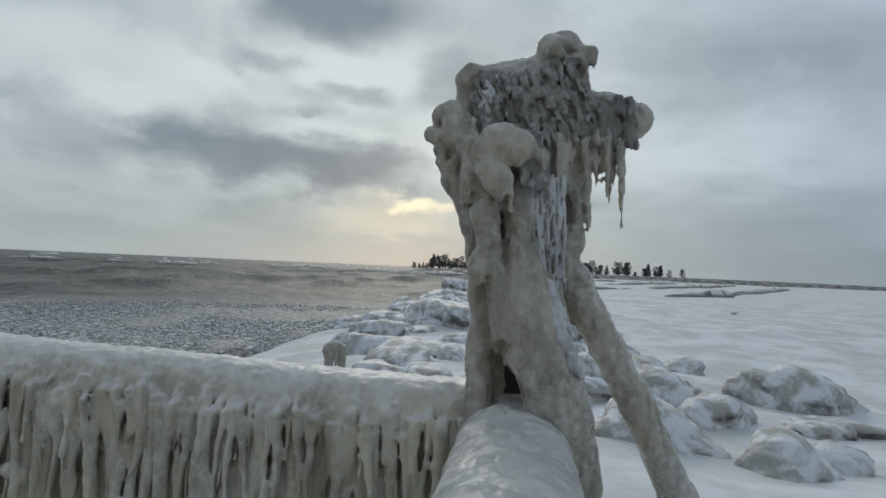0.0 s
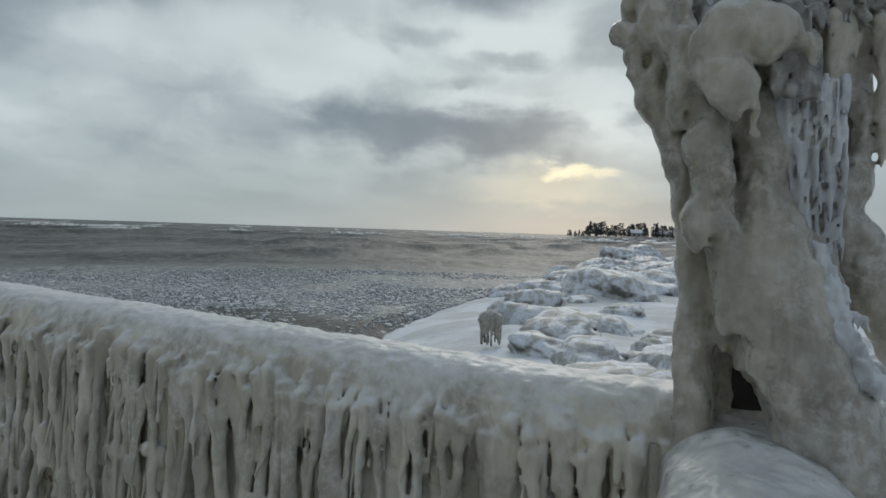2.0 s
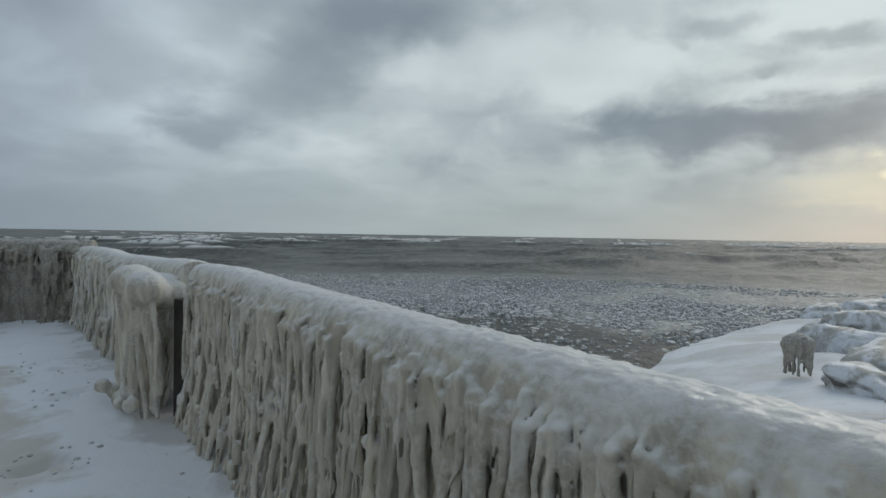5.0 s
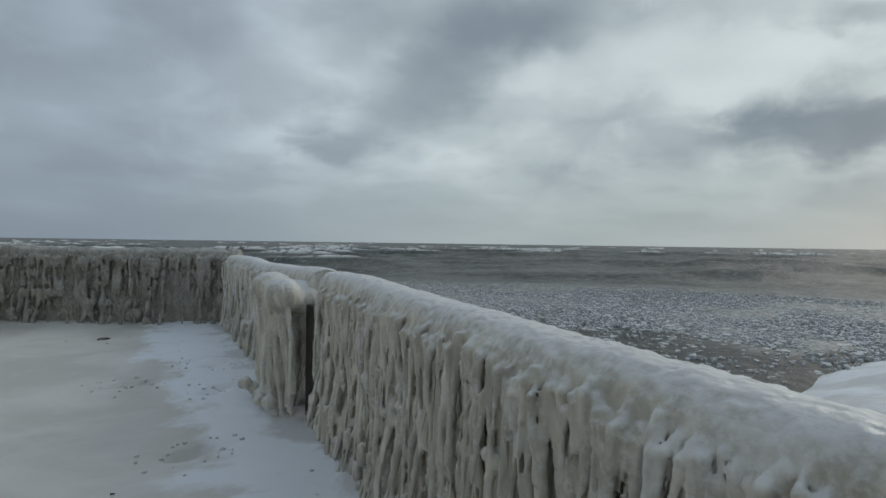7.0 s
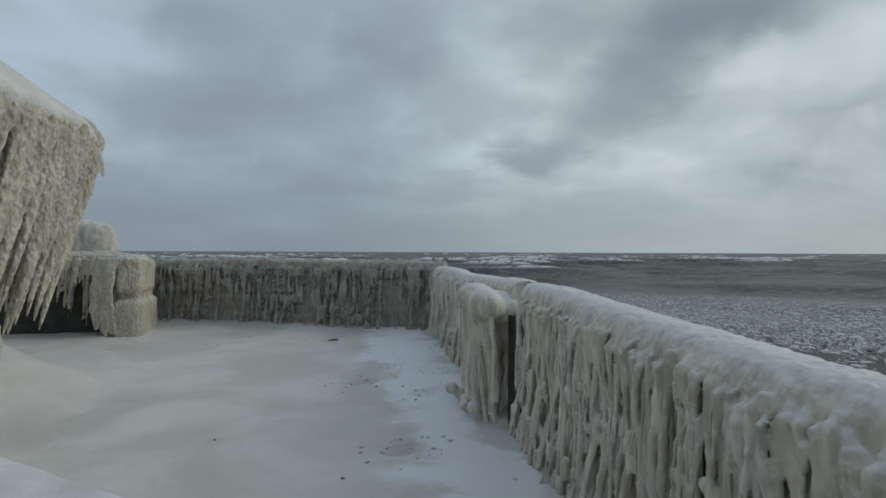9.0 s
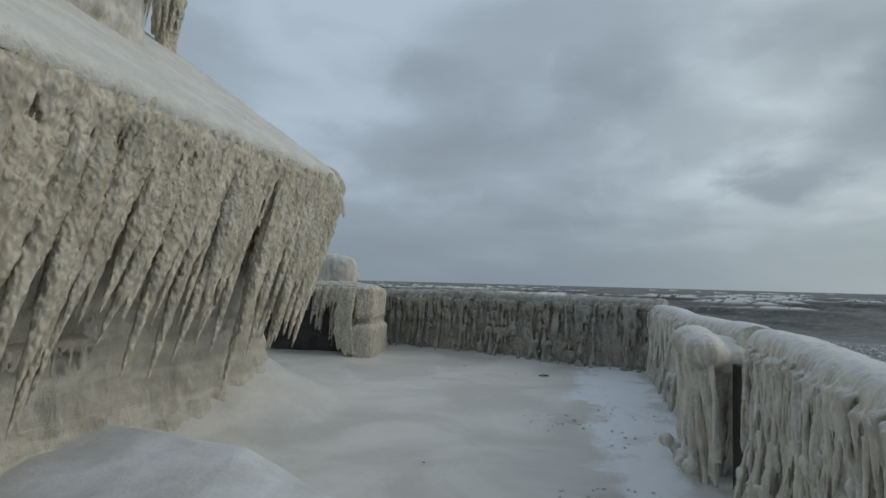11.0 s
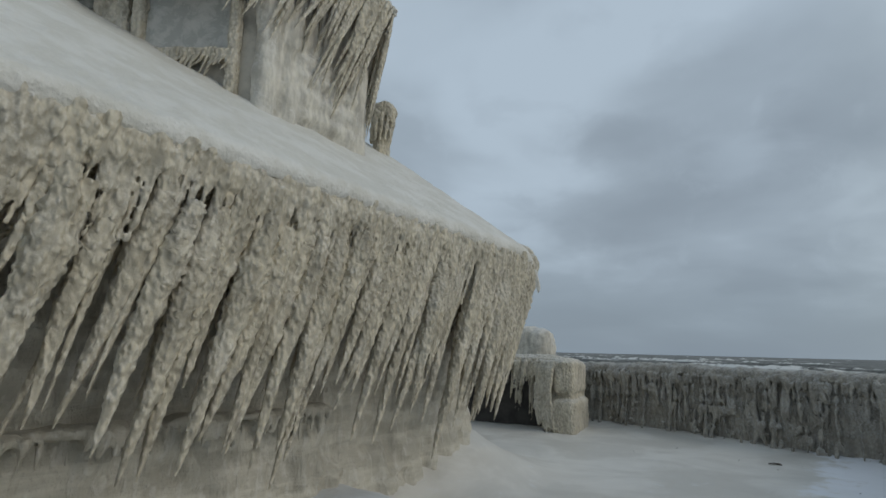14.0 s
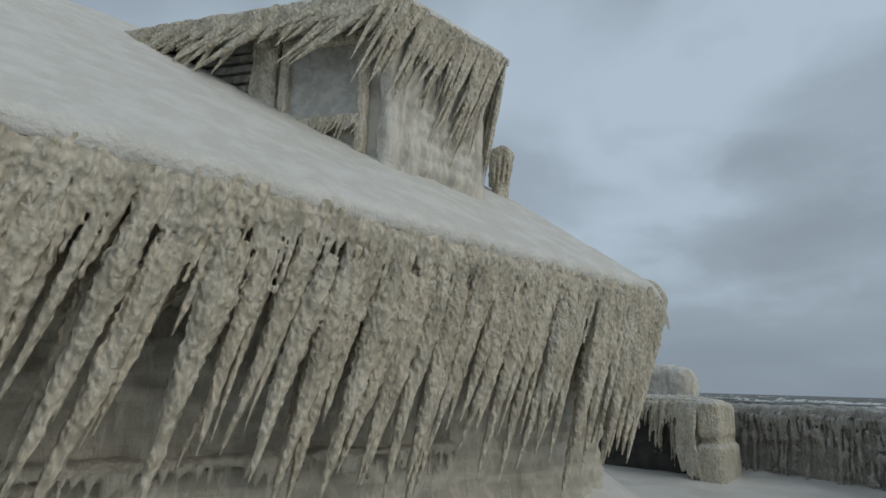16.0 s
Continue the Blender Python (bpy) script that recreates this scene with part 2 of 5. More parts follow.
def roof_snow_build(nt, b):
    mid = tex(nt, 3.0, 5, 0.6, coord="World")
    fine = tex(nt, 26.0, 4, 0.7, coord="World")
    c = mixc(nt, ramp(nt, mid.outputs["Fac"], 0.4, 0.65), (0.64, 0.625, 0.57, 1), (0.73, 0.72, 0.68, 1))
    c = mixc(nt, ramp(nt, fine.outputs["Fac"], 0.5, 0.7, 0.0, 0.4), c, (0.78, 0.77, 0.73, 1))
    nt.links.new(c, b.inputs["Base Color"])
    b.inputs["Roughness"].default_value = 0.6
    grain = tex(nt, 15.0, 3, 0.6, coord="World")
    bump(nt, b, [(mid.outputs["Fac"], 0.3, 0.04), (grain.outputs["Fac"], 0.55, 0.055), (fine.outputs["Fac"], 0.6, 0.016)])


ROOF_SNOW = material("glazed_roof_snow", roof_snow_build)


def floor_build(nt, b):
    g = place(nt)
    sp = nt.nodes.new("ShaderNodeSeparateXYZ")
    nt.links.new(g.outputs["Position"], sp.inputs[0])
    big = tex(nt, 0.7, 6, 0.6, coord="World", dist=0.6)
    mid = tex(nt, 4.0, 5, 0.6, coord="World", dist=0.5)
    fine = tex(nt, 50.0, 4, 0.6, coord="World")
    # loose powder lies in a strip along the lake railing
    strip = math2(nt, "SUBTRACT", sp.outputs[0], math2(nt, "MULTIPLY", sp.outputs[1], 0.10))
    strip = math2(nt, "ADD", strip, math2(nt, "MULTIPLY", math2(nt, "SUBTRACT", big.outputs["Fac"], 0.5), 2.2))
    strip = math2(nt, "ADD", strip, math2(nt, "MULTIPLY", math2(nt, "SUBTRACT", mid.outputs["Fac"], 0.5), 0.7))
    c = mixc(nt, ramp(nt, big.outputs["Fac"], 0.38, 0.64), (0.58, 0.56, 0.515, 1), (0.73, 0.71, 0.665, 1))
    c = mixc(nt, ramp(nt, strip, 0.30, 0.62, 0.0, 0.95), c, (0.83, 0.85, 0.89, 1))
    c = mixc(nt, ramp(nt, strip, 1.15, 1.45, 0.0, 0.7), c, (0.52, 0.52, 0.50, 1))
    c = mixc(nt, ramp(nt, mid.outputs["Fac"], 0.60, 0.72, 0.0, 0.4), c, (0.74, 0.75, 0.76, 1))
    nt.links.new(c, b.inputs["Base Color"])
    nt.links.new(ramp(nt, strip, 0.1, 0.7, 0.42, 0.8), b.inputs["Roughness"])
    bump(nt, b, [(mid.outputs["Fac"], 0.3, 0.03), (fine.outputs["Fac"], 0.35, 0.006)])


FLOOR = material("icy_terrace_snow", floor_build)


def water_build(nt, b):
    big = tex(nt, 0.05, 6, 0.65, coord="World", stretch=(1.0, 1.6, 1))
    streak = tex(nt, 0.35, 6, 0.7, coord="World", stretch=(1.0, 1.8, 1), dist=0.6)
    fine = tex(nt, 2.5, 5, 0.7, coord="World")
    g = place(nt)
    sp = nt.nodes.new("ShaderNodeSeparateXYZ")
    nt.links.new(g.outputs["Position"], sp.inputs[0])
    c = mixc(nt, ramp(nt, big.outputs["Fac"], 0.38, 0.62), (0.075, 0.078, 0.070, 1), (0.165, 0.165, 0.148, 1))
    chop = tex(nt, 0.9, 6, 0.7, coord="World", stretch=(1.0, 1.5, 1), dist=0.4)
    c = mixc(nt, ramp(nt, chop.outputs["Fac"], 0.48, 0.66, 0.0, 0.6), c, (0.26, 0.262, 0.245, 1))
    flat = nt.nodes.new("ShaderNodeVectorMath")
    flat.operation = "MULTIPLY"
    flat.inputs[1].default_value = (1, 1, 0)
    nt.links.new(g.outputs["Position"], flat.inputs[0])
    away = nt.nodes.new("ShaderNodeVectorMath")
    away.operation = "LENGTH"
    nt.links.new(flat.outputs[0], away.inputs[0])
    edge = math2(nt, "ADD", away.outputs["Value"], math2(nt, "MULTIPLY", math2(nt, "SUBTRACT", big.outputs["Fac"], 0.5), 30.0))
    # grey slush thickens between the open pool by the bank and the outer swell
    mush = math2(nt, "MULTIPLY", ramp(nt, edge, 23, 28), ramp(nt, edge, 62, 40))
    c = mixc(nt, ramp(nt, edge, 29, 23, 0.0, 0.75), c, (0.05, 0.053, 0.048, 1))
    bits = tex(nt, 3.2, 5, 0.75, coord="World", dist=0.3)
    c = mixc(nt, math2(nt, "MULTIPLY", mush, ramp(nt, bits.outputs["Fac"], 0.46, 0.58, 0.15, 0.8)), c, (0.50, 0.51, 0.505, 1))
    crest = ramp(nt, sp.outputs[2], -1.1, -0.5)
    foam = math2(nt, "MULTIPLY", crest, ramp(nt, streak.outputs["Fac"], 0.40, 0.5))
    foam = math2(nt, "ADD", foam, ramp(nt, streak.outputs["Fac"], 0.60, 0.74, 0.0, 0.4))
    c = mixc(nt, foam, c, (0.74, 0.74, 0.71, 1))
    nt.links.new(c, b.inputs["Base Color"])
    nt.links.new(ramp(nt, foam, 0.0, 0.8, 0.55, 0.85), b.inputs["Roughness"])
    b.inputs["IOR"].default_value = 1.33
    bump(nt, b, [(streak.outputs["Fac"], 0.7, 0.5), (fine.outputs["Fac"], 0.5, 0.1)])


WATER = material("silty_lake_water", water_build)


def rock_build(nt, b):
    g = place(nt)
    sp = nt.nodes.new("ShaderNodeSeparateXYZ")
    nt.links.new(g.outputs["Normal"], sp.inputs[0])
    mid = tex(nt, 2.2, 6, 0.65, coord="World")
    fine = tex(nt, 14.0, 5, 0.7, coord="World")
    c = mixc(nt, ramp(nt, mid.outputs["Fac"], 0.4, 0.6), (0.13, 0.12, 0.105, 1), (0.30, 0.285, 0.255, 1))
    up = math2(nt, "ADD", sp.outputs[2], math2(nt, "MULTIPLY", math2(nt, "SUBTRACT", mid.outputs["Fac"], 0.5), 1.4))
    soft = tex(nt, 2.6, 6, 0.6, coord="World", dist=0.5)
    glaze = mixc(nt, ramp(nt, soft.outputs["Fac"], 0.4, 0.6), (0.42, 0.41, 0.38, 1), (0.80, 0.82, 0.85, 1))
    c = mixc(nt, ramp(nt, up, -0.45, 0.1), c, glaze)
    nt.links.new(c, b.inputs["Base Color"])
    b.inputs["Roughness"].default_value = 0.5
    bump(nt, b, [(mid.outputs["Fac"], 0.8, 0.2), (fine.outputs["Fac"], 0.5, 0.03)])


ROCK = material("iced_shore_rock", rock_build)


def plain(name, color, rough=0.7, scale=6.0, spread=0.25):
    def build(nt, b):
        n = tex(nt, scale, 5, 0.6, coord="World")
        f = tex(nt, scale * 9, 4, 0.6, coord="World")
        c = mixc(nt, ramp(nt, n.outputs["Fac"], 0.35, 0.65), tuple(v * (1 - spread) for v in color) + (1,), tuple(min(1, v * (1 + spread)) for v in color) + (1,))
        nt.links.new(c, b.inputs["Base Color"])
        b.inputs["Roughness"].default_value = rough
        bump(nt, b, [(n.outputs["Fac"], 0.3, 0.02), (f.outputs["Fac"], 0.3, 0.004)])
    return material(name, build)


WALL = plain("frost_stained_siding", (0.46, 0.43, 0.37), 0.7, 5.0, 0.22)
# wet timber, and the sheet that darkens the crate recess
DARK = plain("dark_timber_and_shade", (0.035, 0.032, 0.03), 0.6, 5.0, 0.4)
LOUVRE = plain("frosted_louvre", (0.22, 0.215, 0.19), 0.6, 9.0, 0.4)
SIGN_BOARD = plain("weathered_sign_board", (0.16, 0.13, 0.11), 0.6, 7.0, 0.3)
HEADLAND = plain("scrub_and_rock", (0.20, 0.195, 0.185), 0.85, 0.25, 0.7)
BARK = plain("bare_bark", (0.06, 0.055, 0.05), 0.9, 3.0, 0.3)
CONIFER = plain("dark_foliage", (0.085, 0.088, 0.082), 0.9, 2.0, 0.4)
LEAF = plain("dead_leaf", (0.06, 0.045, 0.03), 0.8, 20.0, 0.3)


def glass_build(nt, b):
    n = tex(nt, 7.0, 6, 0.7, coord="World", dist=0.4)
    f = tex(nt, 45.0, 4, 0.6, coord="World")
    c = mixc(nt, ramp(nt, n.outputs["Fac"], 0.42, 0.62), (0.38, 0.38, 0.35, 1), (0.52, 0.515, 0.48, 1))
    nt.links.new(c, b.inputs["Base Color"])
    nt.links.new(ramp(nt, n.outputs["Fac"], 0.4, 0.6, 0.15, 0.6), b.inputs["Roughness"])
    bump(nt, b, [(f.outputs["Fac"], 0.4, 0.01)])


def wall_ice_build(nt, b):
    layer = tex(nt, 2.2, 5, 0.6, coord="World", stretch=(0.5, 0.5, 3.2), dist=0.5)
    drip = tex(nt, 13.0, 4, 0.6, coord="World", stretch=(1, 1, 0.3), dist=0.4)
    fine = tex(nt, 45.0, 4, 0.65, coord="World")
    c = mixc(nt, ramp(nt, layer.outputs["Fac"], 0.38, 0.62), (0.43, 0.405, 0.34, 1), (0.57, 0.54, 0.46, 1))
    c = mixc(nt, ramp(nt, drip.outputs["Fac"], 0.5, 0.68, 0.0, 0.6), c, (0.64, 0.62, 0.57, 1))
    c = mixc(nt, ramp(nt, fine.outputs["Fac"], 0.55, 0.7, 0.0, 0.35), c, (0.2, 0.18, 0.15, 1))
    nt.links.new(c, b.inputs["Base Color"])
    b.inputs["Roughness"].default_value = 0.4
    bump(nt, b, [(drip.outputs["Fac"], 0.7, 0.05), (layer.outputs["Fac"], 0.5, 0.06), (fine.outputs["Fac"], 0.4, 0.01)])


WALL_ICE = material("rippled_wall_ice", wall_ice_build)
FROSTED = material("frosted_window_pane", glass_build)

# ---------- geometry tools ----------
RNG = np.random.default_rng(7)


def vnoise(x, y, z, seed=0):
    """Smooth value noise in -1..1 for arrays."""
    xi, yi, zi = np.floor(x).astype(np.int64), np.floor(y).astype(np.int64), np.floor(z).astype(np.int64)
    fx, fy, fz = x - xi, y - yi, z - zi
    fx, fy, fz = fx * fx * (3 - 2 * fx), fy * fy * (3 - 2 * fy), fz * fz * (3 - 2 * fz)

    def h(i, j, k):
        n = (i * 374761393 + j * 668265263 + k * 1274126177 + seed * 974711) & 0xFFFFFFFF
        n = ((n ^ (n >> 13)) * 1274126177) & 0xFFFFFFFF
        return ((n ^ (n >> 16)) & 0xFFFF) / 32767.5 - 1.0

    out = 0.0
    for a in (0, 1):
        for b in (0, 1):
            for c in (0, 1):
                out = out + h(xi + a, yi + b, zi + c) * (fx if a else 1 - fx) * (fy if b else 1 - fy) * (fz if c else 1 - fz)
    return out


def fbm(x, y, z, octaves=3, seed=0):
    out, amp = 0.0, 1.0
    for o in range(octaves):
        out = out + amp * vnoise(x * 2 ** o, y * 2 ** o, z * 2 ** o, seed + o)
        amp *= 0.5
    return out


def quad_mesh(name, verts, quads, mat, smooth=True):
    me = bpy.data.meshes.new(name)
    verts = np.asarray(verts, np.float32)
    quads = np.asarray(quads, np.int32)
    me.vertices.add(len(verts))
    me.vertices.foreach_set("co", verts.ravel())
    me.loops.add(quads.size)
    me.loops.foreach_set("vertex_index", quads.ravel())
    me.polygons.add(len(quads))
    me.polygons.foreach_set("loop_start", np.arange(0, quads.size, quads.shape[1], dtype=np.int32))
    me.polygons.foreach_set("use_smooth", np.full(len(quads), smooth))
    me.materials.append(mat)
    me.update(calc_edges=True)
    me.validate()
    return me


def bm_mesh(name, bm, mat, smooth=False):
    me = bpy.data.meshes.new(name)
    bm.to_mesh(me)
    bm.free()
    me.materials.append(mat)
    for p in me.polygons:
        p.use_smooth = smooth
    return me


def part(name, data, parent, label="", m=None):
    ob = new(name, data)
    ob.parent = parent
    if m is not None:
        ob.matrix_local = m
    if label:
        ob["label"] = label
    return ob


def thing(name, label, category, m=None, group="", kind=""):
    ob = new(name)
    if m is not None:
        ob.matrix_world = m
    return tagged(ob, label, category, group, kind)


def grid_mesh(name, X, Y, Z, mat):
    """A sheet from three 2-D arrays."""
    a, b = X.shape
    i = np.arange(a * b).reshape(a, b)
    q = np.stack([i[:-1, :-1], i[1:, :-1], i[1:, 1:], i[:-1, 1:]], -1).reshape(-1, 4)
    return quad_mesh(name, np.stack([X, Y, Z], -1).reshape(-1, 3), q, mat)


class Ice:
    """A field of rounded forms that flow into each other, turned into one skin."""

    def __init__(self, lo, hi, step):
        self.lo, self.step = np.array(lo, float), step
        n = np.ceil((np.array(hi) - self.lo) / step).astype(int) + 1
        self.ax = [self.lo[k] + step * np.arange(n[k]) for k in range(3)]
        self.d = np.full(n, 0.3, np.float32)

    def box_slices(self, lo, hi):
        out = []
        for k in range(3):
            a = max(0, int((lo[k] - self.lo[k]) / self.step))
            b = min(len(self.ax[k]), int((hi[k] - self.lo[k]) / self.step) + 2)
            if b <= a:
                return None
            out.append(slice(a, b))
        return tuple(out)

    def _blend(self, sl, d, k):
        old = self.d[sl]
        h = np.clip(0.5 + 0.5 * (old - d) / k, 0, 1)
        self.d[sl] = old + (d - old) * h - k * h * (1 - h)

    def _xyz(self, sl):
        return (self.ax[0][sl[0]][:, None, None], self.ax[1][sl[1]][None, :, None], self.ax[2][sl[2]][None, None, :])

    def rod(self, a, b, ra, rb, k=0.03):
        a, b = np.array(a, float), np.array(b, float)
        r = max(ra, rb) + k + 2 * self.step
        sl = self.box_slices(np.minimum(a, b) - r, np.maximum(a, b) + r)
        if sl is None:
            return
        x, y, z = self._xyz(sl)
        ab = b - a
        t = np.clip(((x - a[0]) * ab[0] + (y - a[1]) * ab[1] + (z - a[2]) * ab[2]) / max(ab @ ab, 1e-9), 0, 1)
        d = np.sqrt((x - a[0] - t * ab[0]) ** 2 + (y - a[1] - t * ab[1]) ** 2 + (z - a[2] - t * ab[2]) ** 2) - (ra + (rb - ra) * t)
        self._blend(sl, d, k)

    def chain(self, pts, radii, k=0.03):
        for i in range(len(pts) - 1):
            self.rod(pts[i], pts[i + 1], radii[i], radii[i + 1], k)

    def ball(self, c, r, k=0.04):
        c, r = np.array(c, float), np.array(r, float) * np.ones(3)
        sl = self.box_slices(c - r - k - 2 * self.step, c + r + k + 2 * self.step)
        if sl is None:
            return
        x, y, z = self._xyz(sl)
        q = np.sqrt(((x - c[0]) / r[0]) ** 2 + ((y - c[1]) / r[1]) ** 2 + ((z - c[2]) / r[2]) ** 2)
        self._blend(sl, (q - 1) * r.min(), k)

    def slab(self, lo, hi, rnd=0.03, k=0.03):
        lo, hi = np.array(lo, float), np.array(hi, float)
        sl = self.box_slices(lo - k - 0.05, hi + k + 0.05)
        x, y, z = self._xyz(sl)
        c, h = (lo + hi) / 2, (hi - lo) / 2 - rnd
        q = [np.abs(v - c[i]) - h[i] for i, v in enumerate((x, y, z))]
        o = np.sqrt(sum(np.maximum(v, 0) ** 2 for v in q)) + np.minimum(np.maximum(np.maximum(q[0], q[1]), q[2]), 0) - rnd
        self._blend(sl, o, k)

    def cut(self, c, r, k=0.02):
        c, r = np.array(c, float), np.array(r, float) * np.ones(3)
        sl = self.box_slices(c - r - k - 2 * self.step, c + r + k + 2 * self.step)
        x, y, z = self._xyz(sl)
        d = -(np.sqrt(((x - c[0]) / r[0]) ** 2 + ((y - c[1]) / r[1]) ** 2 + ((z - c[2]) / r[2]) ** 2) - 1) * r.min()
        old = self.d[sl]
        h = np.clip(0.5 - 0.5 * (old - d) / k, 0, 1)
        self.d[sl] = old + (d - old) * h + k * h * (1 - h)

    def rough(self, amp, scale, seed=0, stretch=(1, 1, 1)):
        near = np.abs(self.d) < 0.12
        i, j, l = np.nonzero(near)
        self.d[near] += amp * fbm(self.ax[0][i] * scale * stretch[0], self.ax[1][j] * scale * stretch[1], self.ax[2][l] * scale * stretch[2], 3, seed)

    def scales(self, amp, scale, seed=0, stretch=(1, 1, 1)):
        near = np.abs(self.d) < 0.07
        i, j, l = np.nonzero(near)
        self.d[near] -= amp * (2.2 * np.abs(vnoise(self.ax[0][i] * scale * stretch[0], self.ax[1][j] * scale * stretch[1], self.ax[2][l] * scale * stretch[2], seed)) - 0.6)

    def mesh(self, name, mat, bend=None):
        d = self.d
        d[0], d[-1], d[:, 0], d[:, -1], d[:, :, 0], d[:, :, -1] = 1, 1, 1, 1, 1, 1
        ins = d < 0
        n = np.array(d.shape) - 1
        corner = lambda A, a, b, c: A[a:a + n[0], b:b + n[1], c:c + n[2]]
        count = sum(corner(ins, a, b, c).astype(np.int8) for a in (0, 1) for b in (0, 1) for c in (0, 1))
        act = (count > 0) & (count < 8)
        I = np.argwhere(act)
        P, W = np.zeros((len(I), 3)), np.zeros(len(I))
        for axis in range(3):
            for u in (0, 1):
                for v in (0, 1):
                    o0 = [0, 0, 0]
                    o0[(axis + 1) % 3], o0[(axis + 2) % 3] = u, v
                    o1 = list(o0)
                    o1[axis] = 1
                    d0 = d[tuple((I + o0).T)]
                    d1 = d[tuple((I + o1).T)]
                    x = (d0 < 0) != (d1 < 0)
                    t = np.where(x, d0 / np.where(x, d0 - d1, 1), 0)
                    p = np.tile(np.array(o0, float), (len(I), 1))
                    p[:, axis] = t
                    P += p * x[:, None]
                    W += x
        V = self.lo + (I + P / W[:, None]) * self.step
        idx = np.full(n, -1, np.int64)
        idx[act] = np.arange(len(I))
        faces = []
        for axis in range(3):
            b, c = (axis + 1) % 3, (axis + 2) % 3
            s0, s1 = [slice(1, -1)] * 3, [slice(1, -1)] * 3
            s0[axis], s1[axis] = slice(0, -1), slice(1, None)
            A, B = ins[tuple(s0)], ins[tuple(s1)]
            E = np.argwhere(A != B)
            flip = A[tuple(E.T)]
            off = np.ones(3, int)
            off[axis] = 0
            E = E + off
            eb, ec = np.eye(3, dtype=int)[b], np.eye(3, dtype=int)[c]
            q = np.stack([idx[tuple((E - eb - ec).T)], idx[tuple((E - ec).T)], idx[tuple(E.T)], idx[tuple((E - eb).T)]], -1)
            q[~flip] = q[~flip][:, ::-1]
            faces.append(q)
        F = np.concatenate(faces)
        F = F[(F >= 0).all(1)]
        if bend is not None:
            V = bend(V)
        return quad_mesh(name, V, F, mat)


class Line:
    """A smooth plan line; bend() wraps (along, out, z) round it."""

    def __init__(self, pts):
        p = np.array(pts, float)
        for _ in range(3):
            q = [p[0]]
            for a, b in zip(p[:-1], p[1:]):
                q += [0.75 * a + 0.25 * b, 0.25 * a + 0.75 * b]
            p = np.array(q + [p[-1]])
        seg = np.linalg.norm(np.diff(p, axis=0), axis=1)
        self.s, self.p = np.r_[0, np.cumsum(seg)], p
        t = np.gradient(p, self.s, axis=0)
        t /= np.linalg.norm(t, axis=1)[:, None]
        self.n = np.stack([-t[:, 1], t[:, 0]], -1)
        self.length = self.s[-1]

    def bend(self, V):
        s = V[:, 0]
        x, y = np.interp(s, self.s, self.p[:, 0]), np.interp(s, self.s, self.p[:, 1])
        nx, ny = np.interp(s, self.s, self.n[:, 0]), np.interp(s, self.s, self.n[:, 1])
        return np.stack([x + nx * V[:, 1], y + ny * V[:, 1], V[:, 2]], -1)


def spindle(u):
    """Outline of a spear of ice: thin root, full upper third, long point."""
    return (0.22 + 0.24 * np.clip(u / 0.2, 0, 1) ** 0.7) * (1 - np.clip((u - 0.22) / 0.78, 0, 1)) ** 0.8 + 0.02


def bead(u, a, seed):
    """Small rounded scales with sharp seams between them."""
    n = vnoise(u * 34, np.cos(a) * 1.9 + 3, np.sin(a) * 1.9, seed + 17)
    m = vnoise(u * 60, np.cos(a) * 3.0, np.sin(a) * 3.0 + 2, seed + 19)
    return 1.3 * np.abs(n) + 0.7 * np.abs(m)


def unit_icicle(name, seed, mat, rings=16, seg=8, curve=0.05, lumps=0.28, scales=False):
    """A lumpy tapering icicle, one metre long, hanging down from its origin; about one metre thick at the root."""
    u = np.linspace(0, 1, rings)
    a = np.linspace(0, 2 * np.pi, seg, endpoint=False)
    U, A = np.meshgrid(u, a, indexing="ij")
    r = ((1 - U) ** 0.85 * 0.46 + 0.03) * np.clip(0.12 + U / 0.09, 0, 1) ** 0.6 if not scales else spindle(U) * (0.86 + 0.34 * bead(U, A, seed))
    r = r * (1 + lumps * vnoise(U * 13, np.cos(A) * 1.4 + 5, np.sin(A) * 1.4, seed) + 0.6 * lumps * vnoise(U * 30, np.cos(A) * 2.5, np.sin(A) * 2.5, seed + 3))
    X = r * np.cos(A) + curve * 6 * vnoise(U * 2.0, U * 0 + seed, U * 0, seed + 9) * U
    Y = r * np.sin(A) + curve * 6 * vnoise(U * 2.0, U * 0 + seed + 4, U * 0, seed + 11) * U
    V = np.stack([X, Y, -U], -1).reshape(-1, 3)
    i = np.arange(rings * seg).reshape(rings, seg)
    j = np.roll(i, -1, axis=1)
    q = np.stack([i[:-1], i[1:], j[1:], j[:-1]], -1).reshape(-1, 4)
    q = q[:, ::-1]
    caps = [[i[0, k], i[0, k + 1], i[0, seg - 2 - k], i[0, seg - 1 - k]] for k in range(seg // 2 - 1)]
    caps += [[i[-1, seg - 1 - k], i[-1, seg - 2 - k], i[-1, k + 1], i[-1, k]] for k in range(seg // 2 - 1)]
    return quad_mesh(name, V, np.concatenate([q, np.array(caps)]), mat)


def hang(meshes, parent, top, tip, r, name="icicle"):
    """One icicle part from top to tip, in the parent's space."""
    top, tip = Vector(top), Vector(tip)
    axis = tip - top
    q = Vector((0, 0, -1)).rotation_difference(axis.normalized())
    m = Matrix.LocRotScale(top, q @ Euler((0, 0, RNG.uniform(0, 6.28))).to_quaternion(), (2 * r, 2 * r, axis.length))
    return part(name, meshes[int(RNG.integers(len(meshes)))], parent, "", m)

